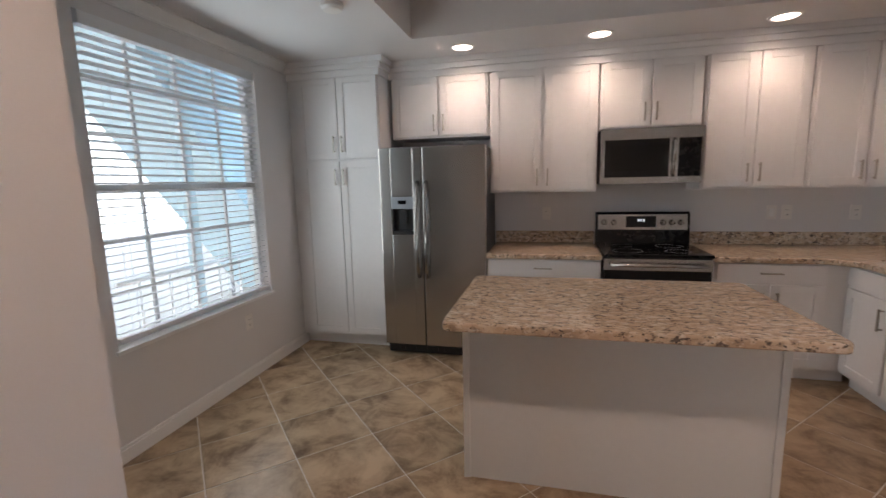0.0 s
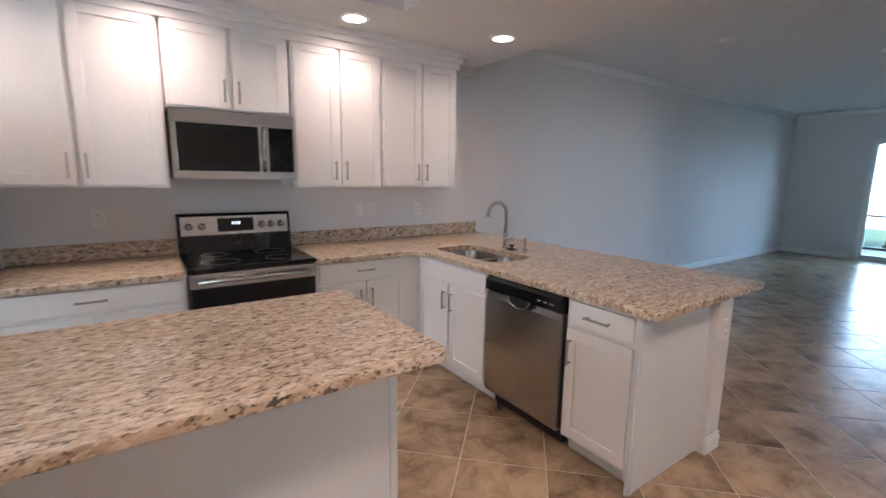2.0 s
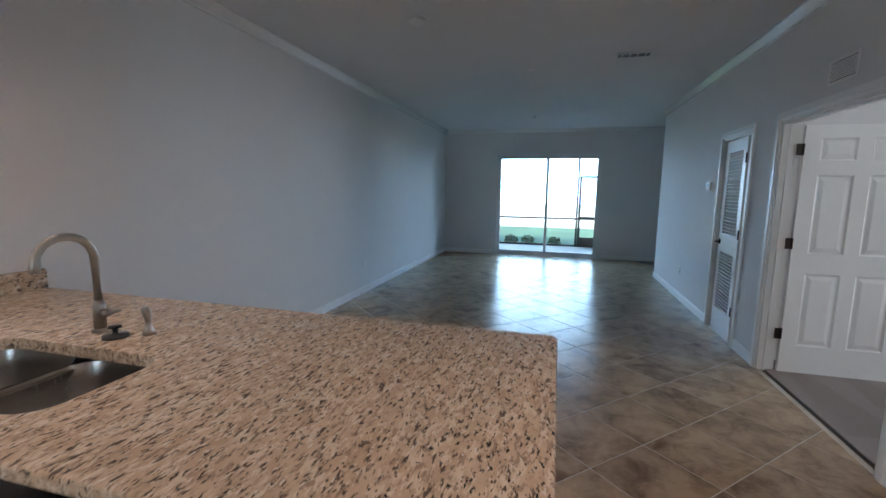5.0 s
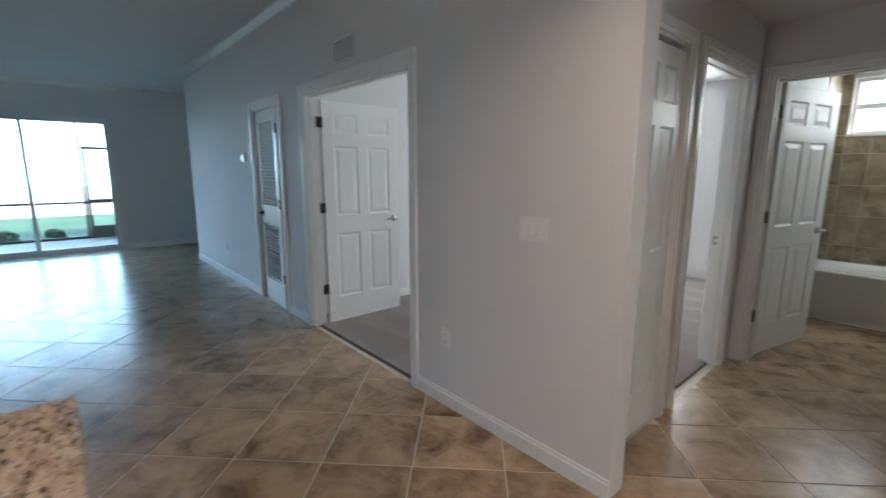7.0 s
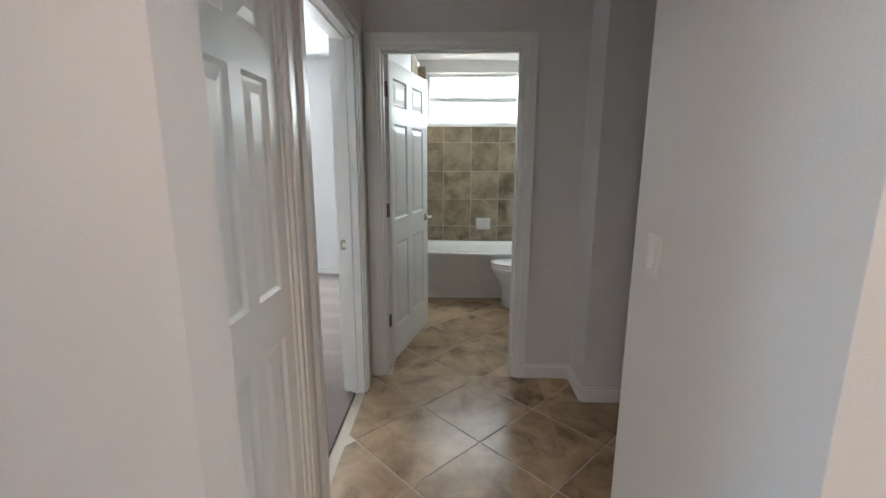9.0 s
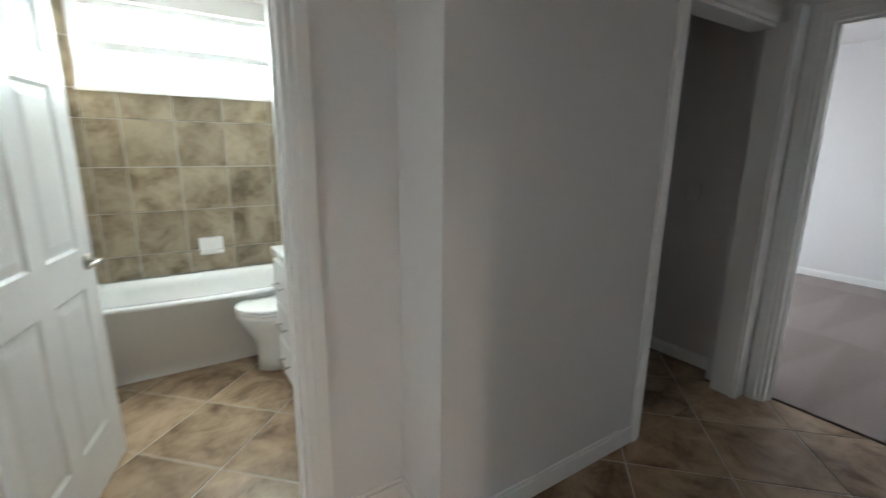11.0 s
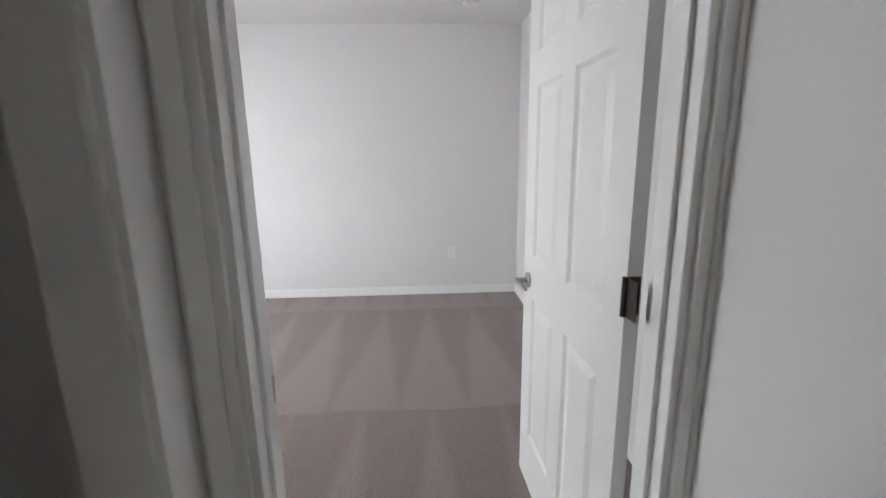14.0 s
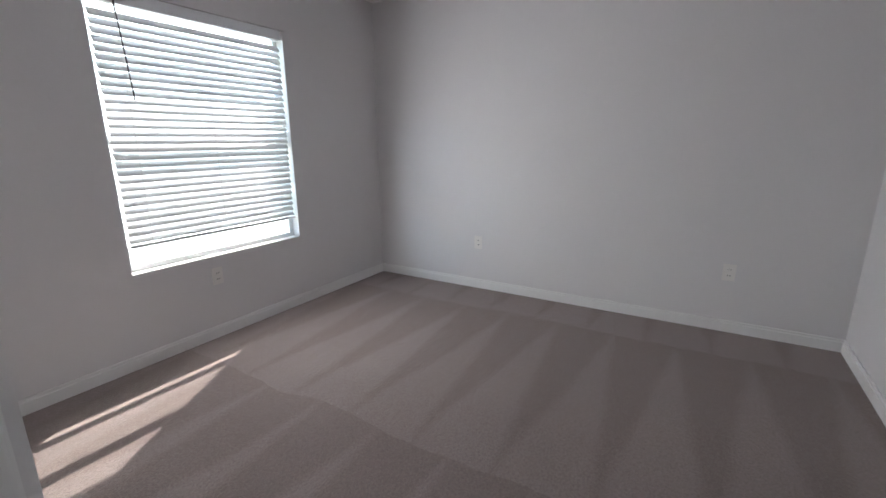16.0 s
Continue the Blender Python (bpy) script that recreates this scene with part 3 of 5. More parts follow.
def window(name, ax, c, out, a0, a1, z0, z1, cols, rows, label, sash=True):
    """A white aluminium window set deep in its wall opening; out: the direction to the outside along the axis."""
    e = tagged(thing(name, Matrix.Identity(4), label, "window"), kind="structure")
    cc = c + out * 0.09
    f = 0.035

    def b(u0, u1, w0, w1, d0=-0.02, d1=0.02):
        lo, hi = cc + d0, cc + d1
        return (lo, hi, u0, u1, w0, w1) if ax == "x" else (u0, u1, lo, hi, w0, w1)

    boxes("frame", [b(a0, a0 + f, z0, z1), b(a1 - f, a1, z0, z1), b(a0 + f, a1 - f, z0, z0 + f), b(a0 + f, a1 - f, z1 - f, z1)], WHITE_AL, e, 0.003)
    mids = [(z0 + z1) / 2] if sash else []
    for zm in mids:
        boxes("meeting_rail", [b(a0 + f, a1 - f, zm - 0.025, zm + 0.025, -0.028, 0.022)], WHITE_AL, e, 0.003)
    bars = []
    for k in range(1, cols):
        u = a0 + (a1 - a0) * k / cols
        bars.append(b(u - 0.010, u + 0.010, z0 + f, z1 - f, -0.008, 0.008))
    for k in range(1, rows):
        z = z0 + (z1 - z0) * k / rows
        bars.append(b(a0 + f, a1 - f, z - 0.010, z + 0.010, -0.0085, 0.0085))
    if bars:
        boxes("muntin", bars, WHITE_AL, e)
    for k, (w0, w1) in enumerate(((z0 + f, (z0 + z1) / 2), ((z0 + z1) / 2, z1 - f)) if sash else ((z0 + f, z1 - f),)):
        g = boxes("pane", [b(a0 + f, a1 - f, w0, w1, -0.002, 0.002)], GLASS, e)
        g.visible_shadow = False
    lo, hi = sorted((c - out * (0.02 if z0 > 0.6 else -0.004), c + out * 0.07))
    s = (lo, hi, a0 - 0.02, a1 + 0.02, z0 - 0.02, z0 + 0.003) if ax == "x" else (a0 - 0.02, a1 + 0.02, lo, hi, z0 - 0.02, z0 + 0.003)
    if z0 < 0.6:
        s = (a0, a1, lo, hi, z0 + 0.0005, z0 + 0.004)
    boxes("sill", [s], TRIM, e, 0.001)
    return e


window("window_1", "x", -1.98, -1, 2.15, 3.50, 0.62, 2.36, 4, 6, "white gridded single-hung kitchen window")
window("window_2", "y", -4.09, -1, 1.50, 2.85, 1.765, 2.30, 1, 1, "high white bathroom window above the tub")
window("window_3", "y", -4.38, -1, 4.30, 5.50, 0.66, 2.25, 3, 6, "white gridded bedroom window")
window("window_4", "y", -3.741, -1, -2.72, -1.49, 0.575, 2.10, 1, 1, "white single-hung guest room window")


def blind(ax, c, inward, a0, a1, z_top, z_bot, tilt, label, wand=None):
    """A faux-wood blind: headrail, slats, ladder cords and bottom rail; one slat mesh is shared."""
    e = thing("window_blind", Matrix.Identity(4), label, "blind", "window blinds")
    w = a1 - a0
    y = c + inward * (-0.025)

    def place(o, u, z):
        o.location = (y, u, z) if ax == "x" else (u, y, z)

    def b(u0, u1, d0, d1, w0, w1):
        return (y + d0, y + d1, u0, u1, w0, w1) if ax == "x" else (u0, u1, y + d0, y + d1, w0, w1)

    boxes("headrail", [b(a0, a1, -0.028, 0.028, z_top - 0.065, z_top)], SLAT, e, 0.004)
    boxes("bottom_rail", [b(a0, a1, -0.025, 0.025, z_bot, z_bot + 0.018)], SLAT, e, 0.004)
    bm = bmesh.new()
    half, n = 0.025, 4
    prof = [(-half + 2 * half * k / n, 0.003 * (1 - (2 * k / n - 1) ** 2)) for k in range(n + 1)]
    ring = prof + [(p, q - 0.0028) for p, q in reversed(prof)]
    ct, sn = math.cos(radians(tilt)), math.sin(radians(tilt))
    ends = []
    for u in (-w / 2 + 0.004, w / 2 - 0.004):
        ends.append([((p * ct - q * sn, u, p * sn + q * ct) if ax == "x" else (u, p * ct - q * sn, p * sn + q * ct)) for p, q in ring])
    add_loft(bm, ends)
    bmesh.ops.recalc_face_normals(bm, faces=bm.faces)
    slat = finish("slat", bm, SLAT, e)
    z, first = z_bot + 0.045, True
    while z < z_top - 0.08:
        o = slat
        if not first:
            o = slat.copy()
            scene.collection.objects.link(o)
        first = False
        place(o, (a0 + a1) / 2, z)
        z += 0.043
    bm = bmesh.new()
    for k in range(3 if w < 1.25 else 4):
        nn = 3 if w < 1.25 else 4
        u = a0 + 0.12 + (w - 0.24) * k / (nn - 1)
        for dd in (-0.027, 0.027):
            p0, p1 = ((y + dd, u, z_bot), (y + dd, u, z_top - 0.03)) if ax == "x" else ((u, y + dd, z_bot), (u, y + dd, z_top - 0.03))
            add_tube(bm, [p0, p1], 0.0015, 4)
    finish("cord", bm, SLAT, e)
    if wand:
        u = wand
        p = [(u, y + inward * 0.035, z_top - 0.05), (u - 0.02, y + inward * 0.05, z_top - 0.55)] if ax == "y" else [(y + inward * 0.035, u, z_top - 0.05), (y + inward * 0.05, u, z_top - 0.55)]
        tagged(tube("wand", p, 0.004, DARKP, e, 6), "dark tilt wand")
    return e


blind("x", -1.98, 1, 2.17, 3.48, 2.36, 0.66, 8, "white faux-wood blind with open slats in the kitchen window")
blind("y", -4.38, 1, 4.32, 5.48, 2.24, 0.72, 34, "white faux-wood blind with open slats in the bedroom window")
blind("y", -3.741, 1, -2.70, -1.51, 2.10, 0.73, -54, "white faux-wood blind lowered short of the sill", -1.63)
tagged(boxes("valance", [(-2.75, -1.46, -3.741, -3.725, 2.10, 2.19)], WALL, bevel=0.004), "white blind valance above the guest room window", "valance")

# sliding glass door
e = tagged(thing("sliding_door", Matrix.Identity(4), "white framed two-panel sliding glass door to the lanai", "door"), kind="structure")
y0, y1 = 1.06, 3.31
boxes("frame", [(11.82, 11.92, y0, y0 + 0.035, 0, 2.28), (11.82, 11.92, y1 - 0.035, y1, 0, 2.28), (11.82, 11.92, y0 + 0.035, y1 - 0.035, 2.24, 2.28), (11.82, 11.92, y0 + 0.035, y1 - 0.035, 0, 0.03)], WHITE_AL, e, 0.003)
ym = 2.19
for a, b, x in ((y0 + 0.035, ym + 0.03, 11.845), (ym - 0.03, y1 - 0.035, 11.88)):
    s = boxes("sash", [(x - 0.015, x + 0.015, a, a + 0.05, 0.03, 2.24), (x - 0.015, x + 0.015, b - 0.05, b, 0.03, 2.24), (x - 0.015, x + 0.015, a + 0.05, b - 0.05, 0.03, 0.10), (x - 0.015, x + 0.015, a + 0.05, b - 0.05, 2.18, 2.24)], WHITE_AL, e, 0.003)
    g = boxes("pane", [(x - 0.003, x + 0.003, a + 0.05, b - 0.05, 0.10, 2.18)], GLASS, e)
    g.visible_shadow = False

# ---- kitchen ----


def bar_handle(parent, x, z, y, upright=True, length=0.14):
    """A square bar pull on two posts, standing off the face at y towards -y."""
    bm = bmesh.new()
    h = length / 2
    if upright:
        add_box(bm, x - 0.005, x + 0.005, y - 0.034, y - 0.024, z - h, z + h, 0.002)
        for k in (-1, 1):
            add_box(bm, x - 0.004, x + 0.004, y - 0.026, y, z + k * (h - 0.012) - 0.004, z + k * (h - 0.012) + 0.004)
    else:
        add_box(bm, x - h, x + h, y - 0.034, y - 0.024, z - 0.005, z + 0.005, 0.002)
        for k in (-1, 1):
            add_box(bm, x + k * (h - 0.012) - 0.004, x + k * (h - 0.012) + 0.004, y - 0.026, y, z - 0.004, z + 0.004)
    return tagged(finish("handle", bm, NICKEL, parent), "brushed nickel bar pull")


def shaker(parent, x0, x1, z0, z1, y, pull=None, zpull=None, length=0.14):
    """A shaker door on the face y of a cabinet, towards -y."""
    t, r = 0.02, 0.058
    rows = [(x0, x0 + r, y - t, y, z0, z1), (x1 - r, x1, y - t, y, z0, z1), (x0 + r, x1 - r, y - t, y, z0, z0 + r), (x0 + r, x1 - r, y - t, y, z1 - r, z1)]
    d = boxes("door", rows, CAB, parent, 0.0025)
    bm = bmesh.new()
    add_box(bm, x0 + r - 0.002, x1 - r + 0.002, y - t + 0.009, y - 0.002, z0 + r - 0.002, z1 - r + 0.002)
    finish("panel", bm, CAB, d)
    if pull is not None:
        bar_handle(d, pull, zpull, y - t, True, length)
    return d


def drawer(parent, x0, x1, z0, z1, y, pull=True):
    d = boxes("drawer_front", [(x0, x1, y - 0.02, y, z0, z1)], CAB, parent, 0.004)
    if pull:
        bar_handle(d, (x0 + x1) / 2, (z0 + z1) / 2, y - 0.02, False)
    return d


def upper(x0, x1, z0, z1, depth=0.34, label="white shaker wall cabinet with two doors and nickel pulls"):
    c = thing("wall_cabinet", pose(0, BW - 0.002, 0), label, "cabinet", "kitchen wall cabinets")
    boxes("body", [(x0, x1, -depth, 0, z0, z1)], CAB, c, 0.002)
    m = (x0 + x1) / 2
    shaker(c, x0 + 0.020, m - 0.012, z0 + 0.018, z1 - 0.016, -depth, m - 0.042, z0 + 0.125)
    shaker(c, m + 0.012, x1 - 0.020, z0 + 0.018, z1 - 0.016, -depth, m + 0.042, z0 + 0.125)
    return c


UT = 2.40
upper(-1.10, -0.235, 1.87, UT)
upper(-0.225, 0.645, 1.385, UT)
upper(0.655, 1.395, 1.87, UT)
upper(1.405, 2.105, 1.385, UT)
upper(2.112, 2.835, 1.385, UT)

# crown on the cabinets up to the ceiling
rows = []
for d, z0, z1 in ((0.012, UT - 0.02, UT + 0.035), (0.035, UT + 0.035, UT + 0.075), (0.06, UT + 0.075, KC - 0.001)):
    rows += [(-1.12, 2.835 + d, BW - 0.36 - d, BW - 0.01, z0, z1), (-1.97, -1.12 + d, 3.93 - d, BW - 0.01, z0, z1)]
strip("trim_cabinet_crown", rows, CAB, "white stepped crown above the kitchen cabinets")

# pantry
c = thing("pantry_cabinet", pose(0, BW, 0), "tall white shaker pantry cabinet with four doors", "cabinet")
PD = -0.58
boxes("body", [(-1.975, -1.13, PD, -0.002, 0.10, UT + 0.005), (-1.975, -1.13, PD + 0.07, -0.002, 0, 0.10)], CAB, c, 0.002)
for x0, x1, hp in ((-1.885, -1.512, -1.545), (-1.504, -1.14, -1.47)):
    shaker(c, x0, x1, 0.13, 1.685, PD, hp, 1.55)
    shaker(c, x0, x1, 1.705, UT - 0.01, PD, hp, 1.83)

# refrigerator
f = thing("refrigerator", pose(-1.105, 3.83, 0), "stainless steel side-by-side refrigerator with an ice dispenser", "refrigerator")
FW, FS = 0.885, 0.365
tagged(boxes("body", [(0.004, FW - 0.004, 0.075, 0.66, 0.03, 1.765)], DARKP, f, 0.004), "black textured cabinet sides")
tagged(boxes("toe_grille", [(0.01, FW - 0.01, 0.05, 0.10, 0.012, 0.095)] + [(0.03 + 0.05 * k, 0.06 + 0.05 * k, 0.045, 0.05, 0.035, 0.075) for k in range(16)], DARKP, f), "black toe grille")
DX0, DX1, DZ0, DZ1 = 0.095, 0.285, 1.06, 1.375
boxes("door", [(0, DX0, 0, 0.07, 0.10, 1.775), (DX1, FS - 0.004, 0, 0.07, 0.10, 1.775), (DX0, DX1, 0, 0.07, 0.10, DZ0), (DX0, DX1, 0, 0.07, DZ1, 1.775)], STEEL, f, 0.006)
boxes("door", [(FS + 0.004, FW, 0, 0.07, 0.10, 1.775)], STEEL, f, 0.008)
dsp = boxes("ice_dispenser", [(DX0, DX1, 0.05, 0.068, DZ0, DZ1), (DX0, DX0 + 0.012, 0.0, 0.05, DZ0, DZ1), (DX1 - 0.012, DX1, 0.0, 0.05, DZ0, DZ1), (DX0, DX1, 0.0, 0.05, DZ0, DZ0 + 0.03),
                              (DX0 + 0.07, DX0 + 0.12, 0.02, 0.05, DZ0 + 0.09, DZ0 + 0.20)], DARKP, f, 0.003)
tagged(dsp, "black dispenser recess")
boxes("control_panel", [(DX0, DX1, -0.004, 0.05, DZ1 - 0.10, DZ1)], STEELBOX, f, 0.004)
tagged(boxes("display", [(DX0 + 0.06, DX0 + 0.13, -0.006, -0.003, DZ1 - 0.06, DZ1 - 0.03)], DARKGLASS, f), "dark display")
for x in (FS - 0.035, FS + 0.035):
    bm = bmesh.new()
    add_tube(bm, [(x, -0.02, 0.70), (x, -0.052, 0.78), (x, -0.062, 1.10), (x, -0.052, 1.42), (x, -0.02, 1.50)], [0.013, 0.014, 0.014, 0.014, 0.013], 12)
    for z in (0.72, 1.48):
        add_box(bm, x - 0.012, x + 0.012, -0.03, 0.005, z - 0.02, z + 0.02, 0.003)
    tagged(finish("handle", bm, STEEL, f, True), "curved stainless bar handle")

# range
r = thing("range", pose(0.672, BW - 0.02, 0), "stainless steel electric range with a black glass cooktop", "range")
RW = 0.756
tagged(boxes("body", [(0.003, RW - 0.003, -0.66, -0.03, 0.03, 0.90)], DARKP, r, 0.003), "black side panels")
tagged(boxes("cooktop", [(0, RW, -0.70, -0.03, 0.90, 0.925)], BLACK, r, 0.006), "black glass cooktop")
for x, y, q in ((0.2, -0.52, 0.11), (0.56, -0.52, 0.09), (0.2, -0.24, 0.08), (0.56, -0.24, 0.10)):
    bm = bmesh.new()
    vs = [[bm.verts.new((x + a * math.cos(k * math.pi / 16), y + a * math.sin(k * math.pi / 16), 0.9256)) for k in range(32)] for a in (q, q - 0.004)]
    for k in range(32):
        bm.faces.new((vs[0][k], vs[0][(k + 1) % 32], vs[1][(k + 1) % 32], vs[1][k]))
    tagged(finish("burner_ring", bm, STEELBOX, r), "thin grey ring printed on the glass")
tagged(boxes("oven_door", [(0.012, RW - 0.012, -0.70, -0.66, 0.24, 0.80)], DARKGLASS, r, 0.006), "black glass oven door")
boxes("door_trim", [(0.006, RW - 0.006, -0.705, -0.66, 0.805, 0.892)], STEEL, r, 0.004)
tagged(tube("handle", [(0.05, -0.745, 0.85), (RW - 0.05, -0.745, 0.85)], 0.013, STEEL, r), "stainless oven handle")
for x in (0.06, RW - 0.085):
    boxes("handle_mount", [(x, x + 0.025, -0.745, -0.70, 0.84, 0.86)], STEEL, r, 0.003)
boxes("storage_drawer", [(0.008, RW - 0.008, -0.70, -0.66, 0.05, 0.225)], STEEL, r, 0.005)
bm = bmesh.new()
add_loft(bm, [[(x, -0.10, 0.925), (x, -0.07, 1.18), (x, -0.05, 1.195), (x, 0.0, 1.195), (x, 0.0, 0.925)] for x in (0, RW)])
bmesh.ops.recalc_face_normals(bm, faces=bm.faces)
finish("backguard", bm, BLACK, r)
bm = bmesh.new()
add_loft(bm, [[(x, -0.093, 1.045), (x, -0.080, 1.175), (x, -0.07, 1.175), (x, -0.083, 1.045)] for x in (0.02, RW - 0.02)])
bmesh.ops.recalc_face_normals(bm, faces=bm.faces)
finish("control_panel", bm, STEEL, r)
bm = bmesh.new()
add_loft(bm, [[(x, -0.0945, 1.065), (x, -0.0845, 1.16), (x, -0.08, 1.16), (x, -0.09, 1.065)] for x in (0.25, 0.49)])
bmesh.ops.recalc_face_normals(bm, faces=bm.faces)
tagged(finish("display", bm, DARKGLASS, r), "black clock display")
tagged(boxes("clock_digits", [(0.345 + 0.02 * k, 0.357 + 0.02 * k, -0.0935, -0.090, 1.115, 1.135) for k in range(3)], DISPLAY, r), "pale blue clock digits")
for x in (0.07, 0.15, 0.545, 0.615, 0.685):
    bm = bmesh.new()
    add_tube(bm, [(x, -0.085, 1.108), (x, -0.105, 1.106), (x, -0.112, 1.1055)], [0.024, 0.022, 0.016], 18)
    add_box(bm, x - 0.004, x + 0.004, -0.12, -0.105, 1.087, 1.127, 0.002)
    tagged(finish("knob", bm, STEEL, r), "round stainless knob")

# over-the-range microwave
m = thing("microwave", pose(0.662, BW - 0.002, 1.442), "stainless steel over-range microwave with a black glass door", "microwave")
MW_, MD, MH = 0.735, -0.40, 0.425
tagged(boxes("body", [(0.003, MW_ - 0.003, MD, 0, 0, MH)], DARKP, m, 0.003), "black case")
boxes("front_trim", [(0, MW_, MD - 0.02, MD, MH - 0.085, MH), (0, MW_, MD - 0.02, MD, 0, 0.05), (0, 0.03, MD - 0.02, MD, 0.05, MH - 0.085), (0.50, 0.565, MD - 0.02, MD, 0.05, MH - 0.085), (MW_ - 0.012, MW_, MD - 0.02, MD, 0.05, MH - 0.085)], STEEL, m, 0.002)
tagged(boxes("door_glass", [(0.03, 0.50, MD - 0.016, MD, 0.05, MH - 0.085)], DARKGLASS, m), "black glass window")
tagged(boxes("window_mesh", [(0.075, 0.47, MD - 0.0175, MD - 0.0165, 0.10, MH - 0.13)], mat("perforated_screen", (0.006, 0.006, 0.006), 0.05, spec=0.2, vary=0.1, bump=0.0), m), "grey perforated screen")
tagged(boxes("keypad", [(0.565, MW_ - 0.012, MD - 0.016, MD, 0.05, MH - 0.085)], BLACK, m), "black touch keypad")
tagged(boxes("display", [(0.60, 0.69, MD - 0.0185, MD - 0.0165, 0.27, 0.30)], DARKGLASS, m), "dark clock display")
bm = bmesh.new()
add_tube(bm, [(0.532, MD - 0.02, 0.055), (0.532, MD - 0.05, 0.08), (0.532, MD - 0.058, 0.19), (0.532, MD - 0.05, 0.31), (0.532, MD - 0.02, 0.335)], 0.012, 10)
tagged(finish("handle", bm, STEEL, m, True), "vertical stainless handle")

# base cabinets along the long wall
BF = 3.86                                 # face of the base cabinet boxes


def base(m, w, depth, label, draw=True, doors=2, pulls=True, toe=0.10, handle_side=1, top=0.874):
    c = thing("base_cabinet", m, label, "cabinet", "kitchen base cabinets")
    boxes("body", [(0, w, 0, depth, toe, top), (0, w, 0.07, depth, 0, toe)] + ([(0, w, 0, 0.02, top, 0.874)] if top < 0.874 else []), CAB, c, 0.002)
    if draw:
        drawer(c, 0.020, w - 0.020, 0.740, 0.862, 0, pulls)
    zt = 0.715 if draw else 0.862
    if doors == 2:
        shaker(c, 0.020, w / 2 - 0.012, toe + 0.025, zt, 0, w / 2 - 0.046, zt - 0.12)
        shaker(c, w / 2 + 0.012, w - 0.020, toe + 0.025, zt, 0, w / 2 + 0.046, zt - 0.12)
    else:
        shaker(c, 0.014, w - 0.014, toe + 0.02, zt, 0, 0.045 if handle_side < 0 else w - 0.045, zt - 0.12)
    return c


base(pose(-0.21, BF, 0), 0.875, BW - BF - 0.002, "white shaker base cabinet with a wide drawer")
base(pose(1.435, BF, 0), 0.715, BW - BF - 0.002, "white shaker base cabinet with drawer and two doors")
boxes("body", [(2.15, 2.272, BF + 0.002, BW - 0.01, 0.10, 0.874), (2.15, 2.34, BF + 0.07, BW - 0.01, 0, 0.10)], CAB, tagged(thing("corner_filler", Matrix.Identity(4), "white corner filler between base cabinets", "cabinet"), group="kitchen base cabinets"))
# peninsula, facing the kitchen
PX = 2.272
base(pose(PX, 3.855, 0, 0, 0, -90), 0.845, 0.62, "white shaker sink cabinet with two doors", pulls=False, top=0.60)
base(pose(PX, 2.385, 0, 0, 0, -90), 0.395, 0.62, "white shaker end cabinet with one drawer", doors=1, handle_side=-1)
tagged(boxes("end_panel", [(2.256, 2.90, 1.972, 1.988, 0.0, 0.874), (2.272, 2.30, 1.966, 1.972, 0.0, 0.874)], PANEL, bevel=0.002), "white panel closing the peninsula end", "panel")

# dishwasher
dw = thing("dishwasher", pose(2.255, 3.002, 0, 0, 0, -90), "stainless steel dishwasher with a black control strip", "dishwasher")
DWW = 0.608
tagged(boxes("tub", [(0.01, DWW - 0.01, 0.06, 0.60, 0.09, 0.868)], DARKP, dw), "black tub")
bm = bmesh.new()
prof = [(-0.008, 0.115), (-0.018, 0.14), (-0.024, 0.45), (-0.018, 0.74), (-0.006, 0.775), (0.05, 0.775), (0.05, 0.115)]
add_loft(bm, [[(x, y, z) for y, z in prof] for x in (0.006, DWW - 0.006)])
bmesh.ops.recalc_face_normals(bm, faces=bm.faces)
finish("door", bm, STEEL, dw)
bm = bmesh.new()
prof = [(-0.012, 0.779), (-0.030, 0.79), (-0.026, 0.85), (-0.005, 0.872), (0.05, 0.872), (0.05, 0.779)]
add_loft(bm, [[(x, y, z) for y, z in prof] for x in (0.004, DWW - 0.004)])
bmesh.ops.recalc_face_normals(bm, faces=bm.faces)
tagged(finish("control_strip", bm, BLACK, dw), "glossy black control strip")
bm = bmesh.new()
pts = [(DWW / 2 + 0.085 * math.cos(a), 0.79 + 0.055 * math.sin(a)) for a in [math.pi + math.pi * k / 14 for k in range(15)]]
add_loft(bm, [[(x, y, z) for x, z in pts] for y in (-0.036, -0.02)])
bmesh.ops.recalc_face_normals(bm, faces=bm.faces)
tagged(finish("pocket_handle", bm, DARKP, dw), "black pocket handle")
tagged(tube("handle_lip", [(x, -0.037, z) for x, z in pts], 0.006, STEEL, dw, 8), "bright curved handle lip")
tagged(boxes("indicator", [(0.44 + 0.045 * k, 0.465 + 0.045 * k, -0.031, -0.027, 0.815, 0.821) for k in range(3)], STEELBOX, dw), "small silver markings")
tagged(boxes("toe_panel", [(0.02, DWW - 0.02, 0.07, 0.10, 0.01, 0.11)], DARKP, dw), "black toe panel")
tagged(tube("foot", [(0.1, 0.03, 0.0), (0.1, 0.03, 0.09)], [0.016, 0.01], DARKP, dw), "black levelling foot")

# counters
SINK = (2.37, 2.76, 3.10, 3.82)


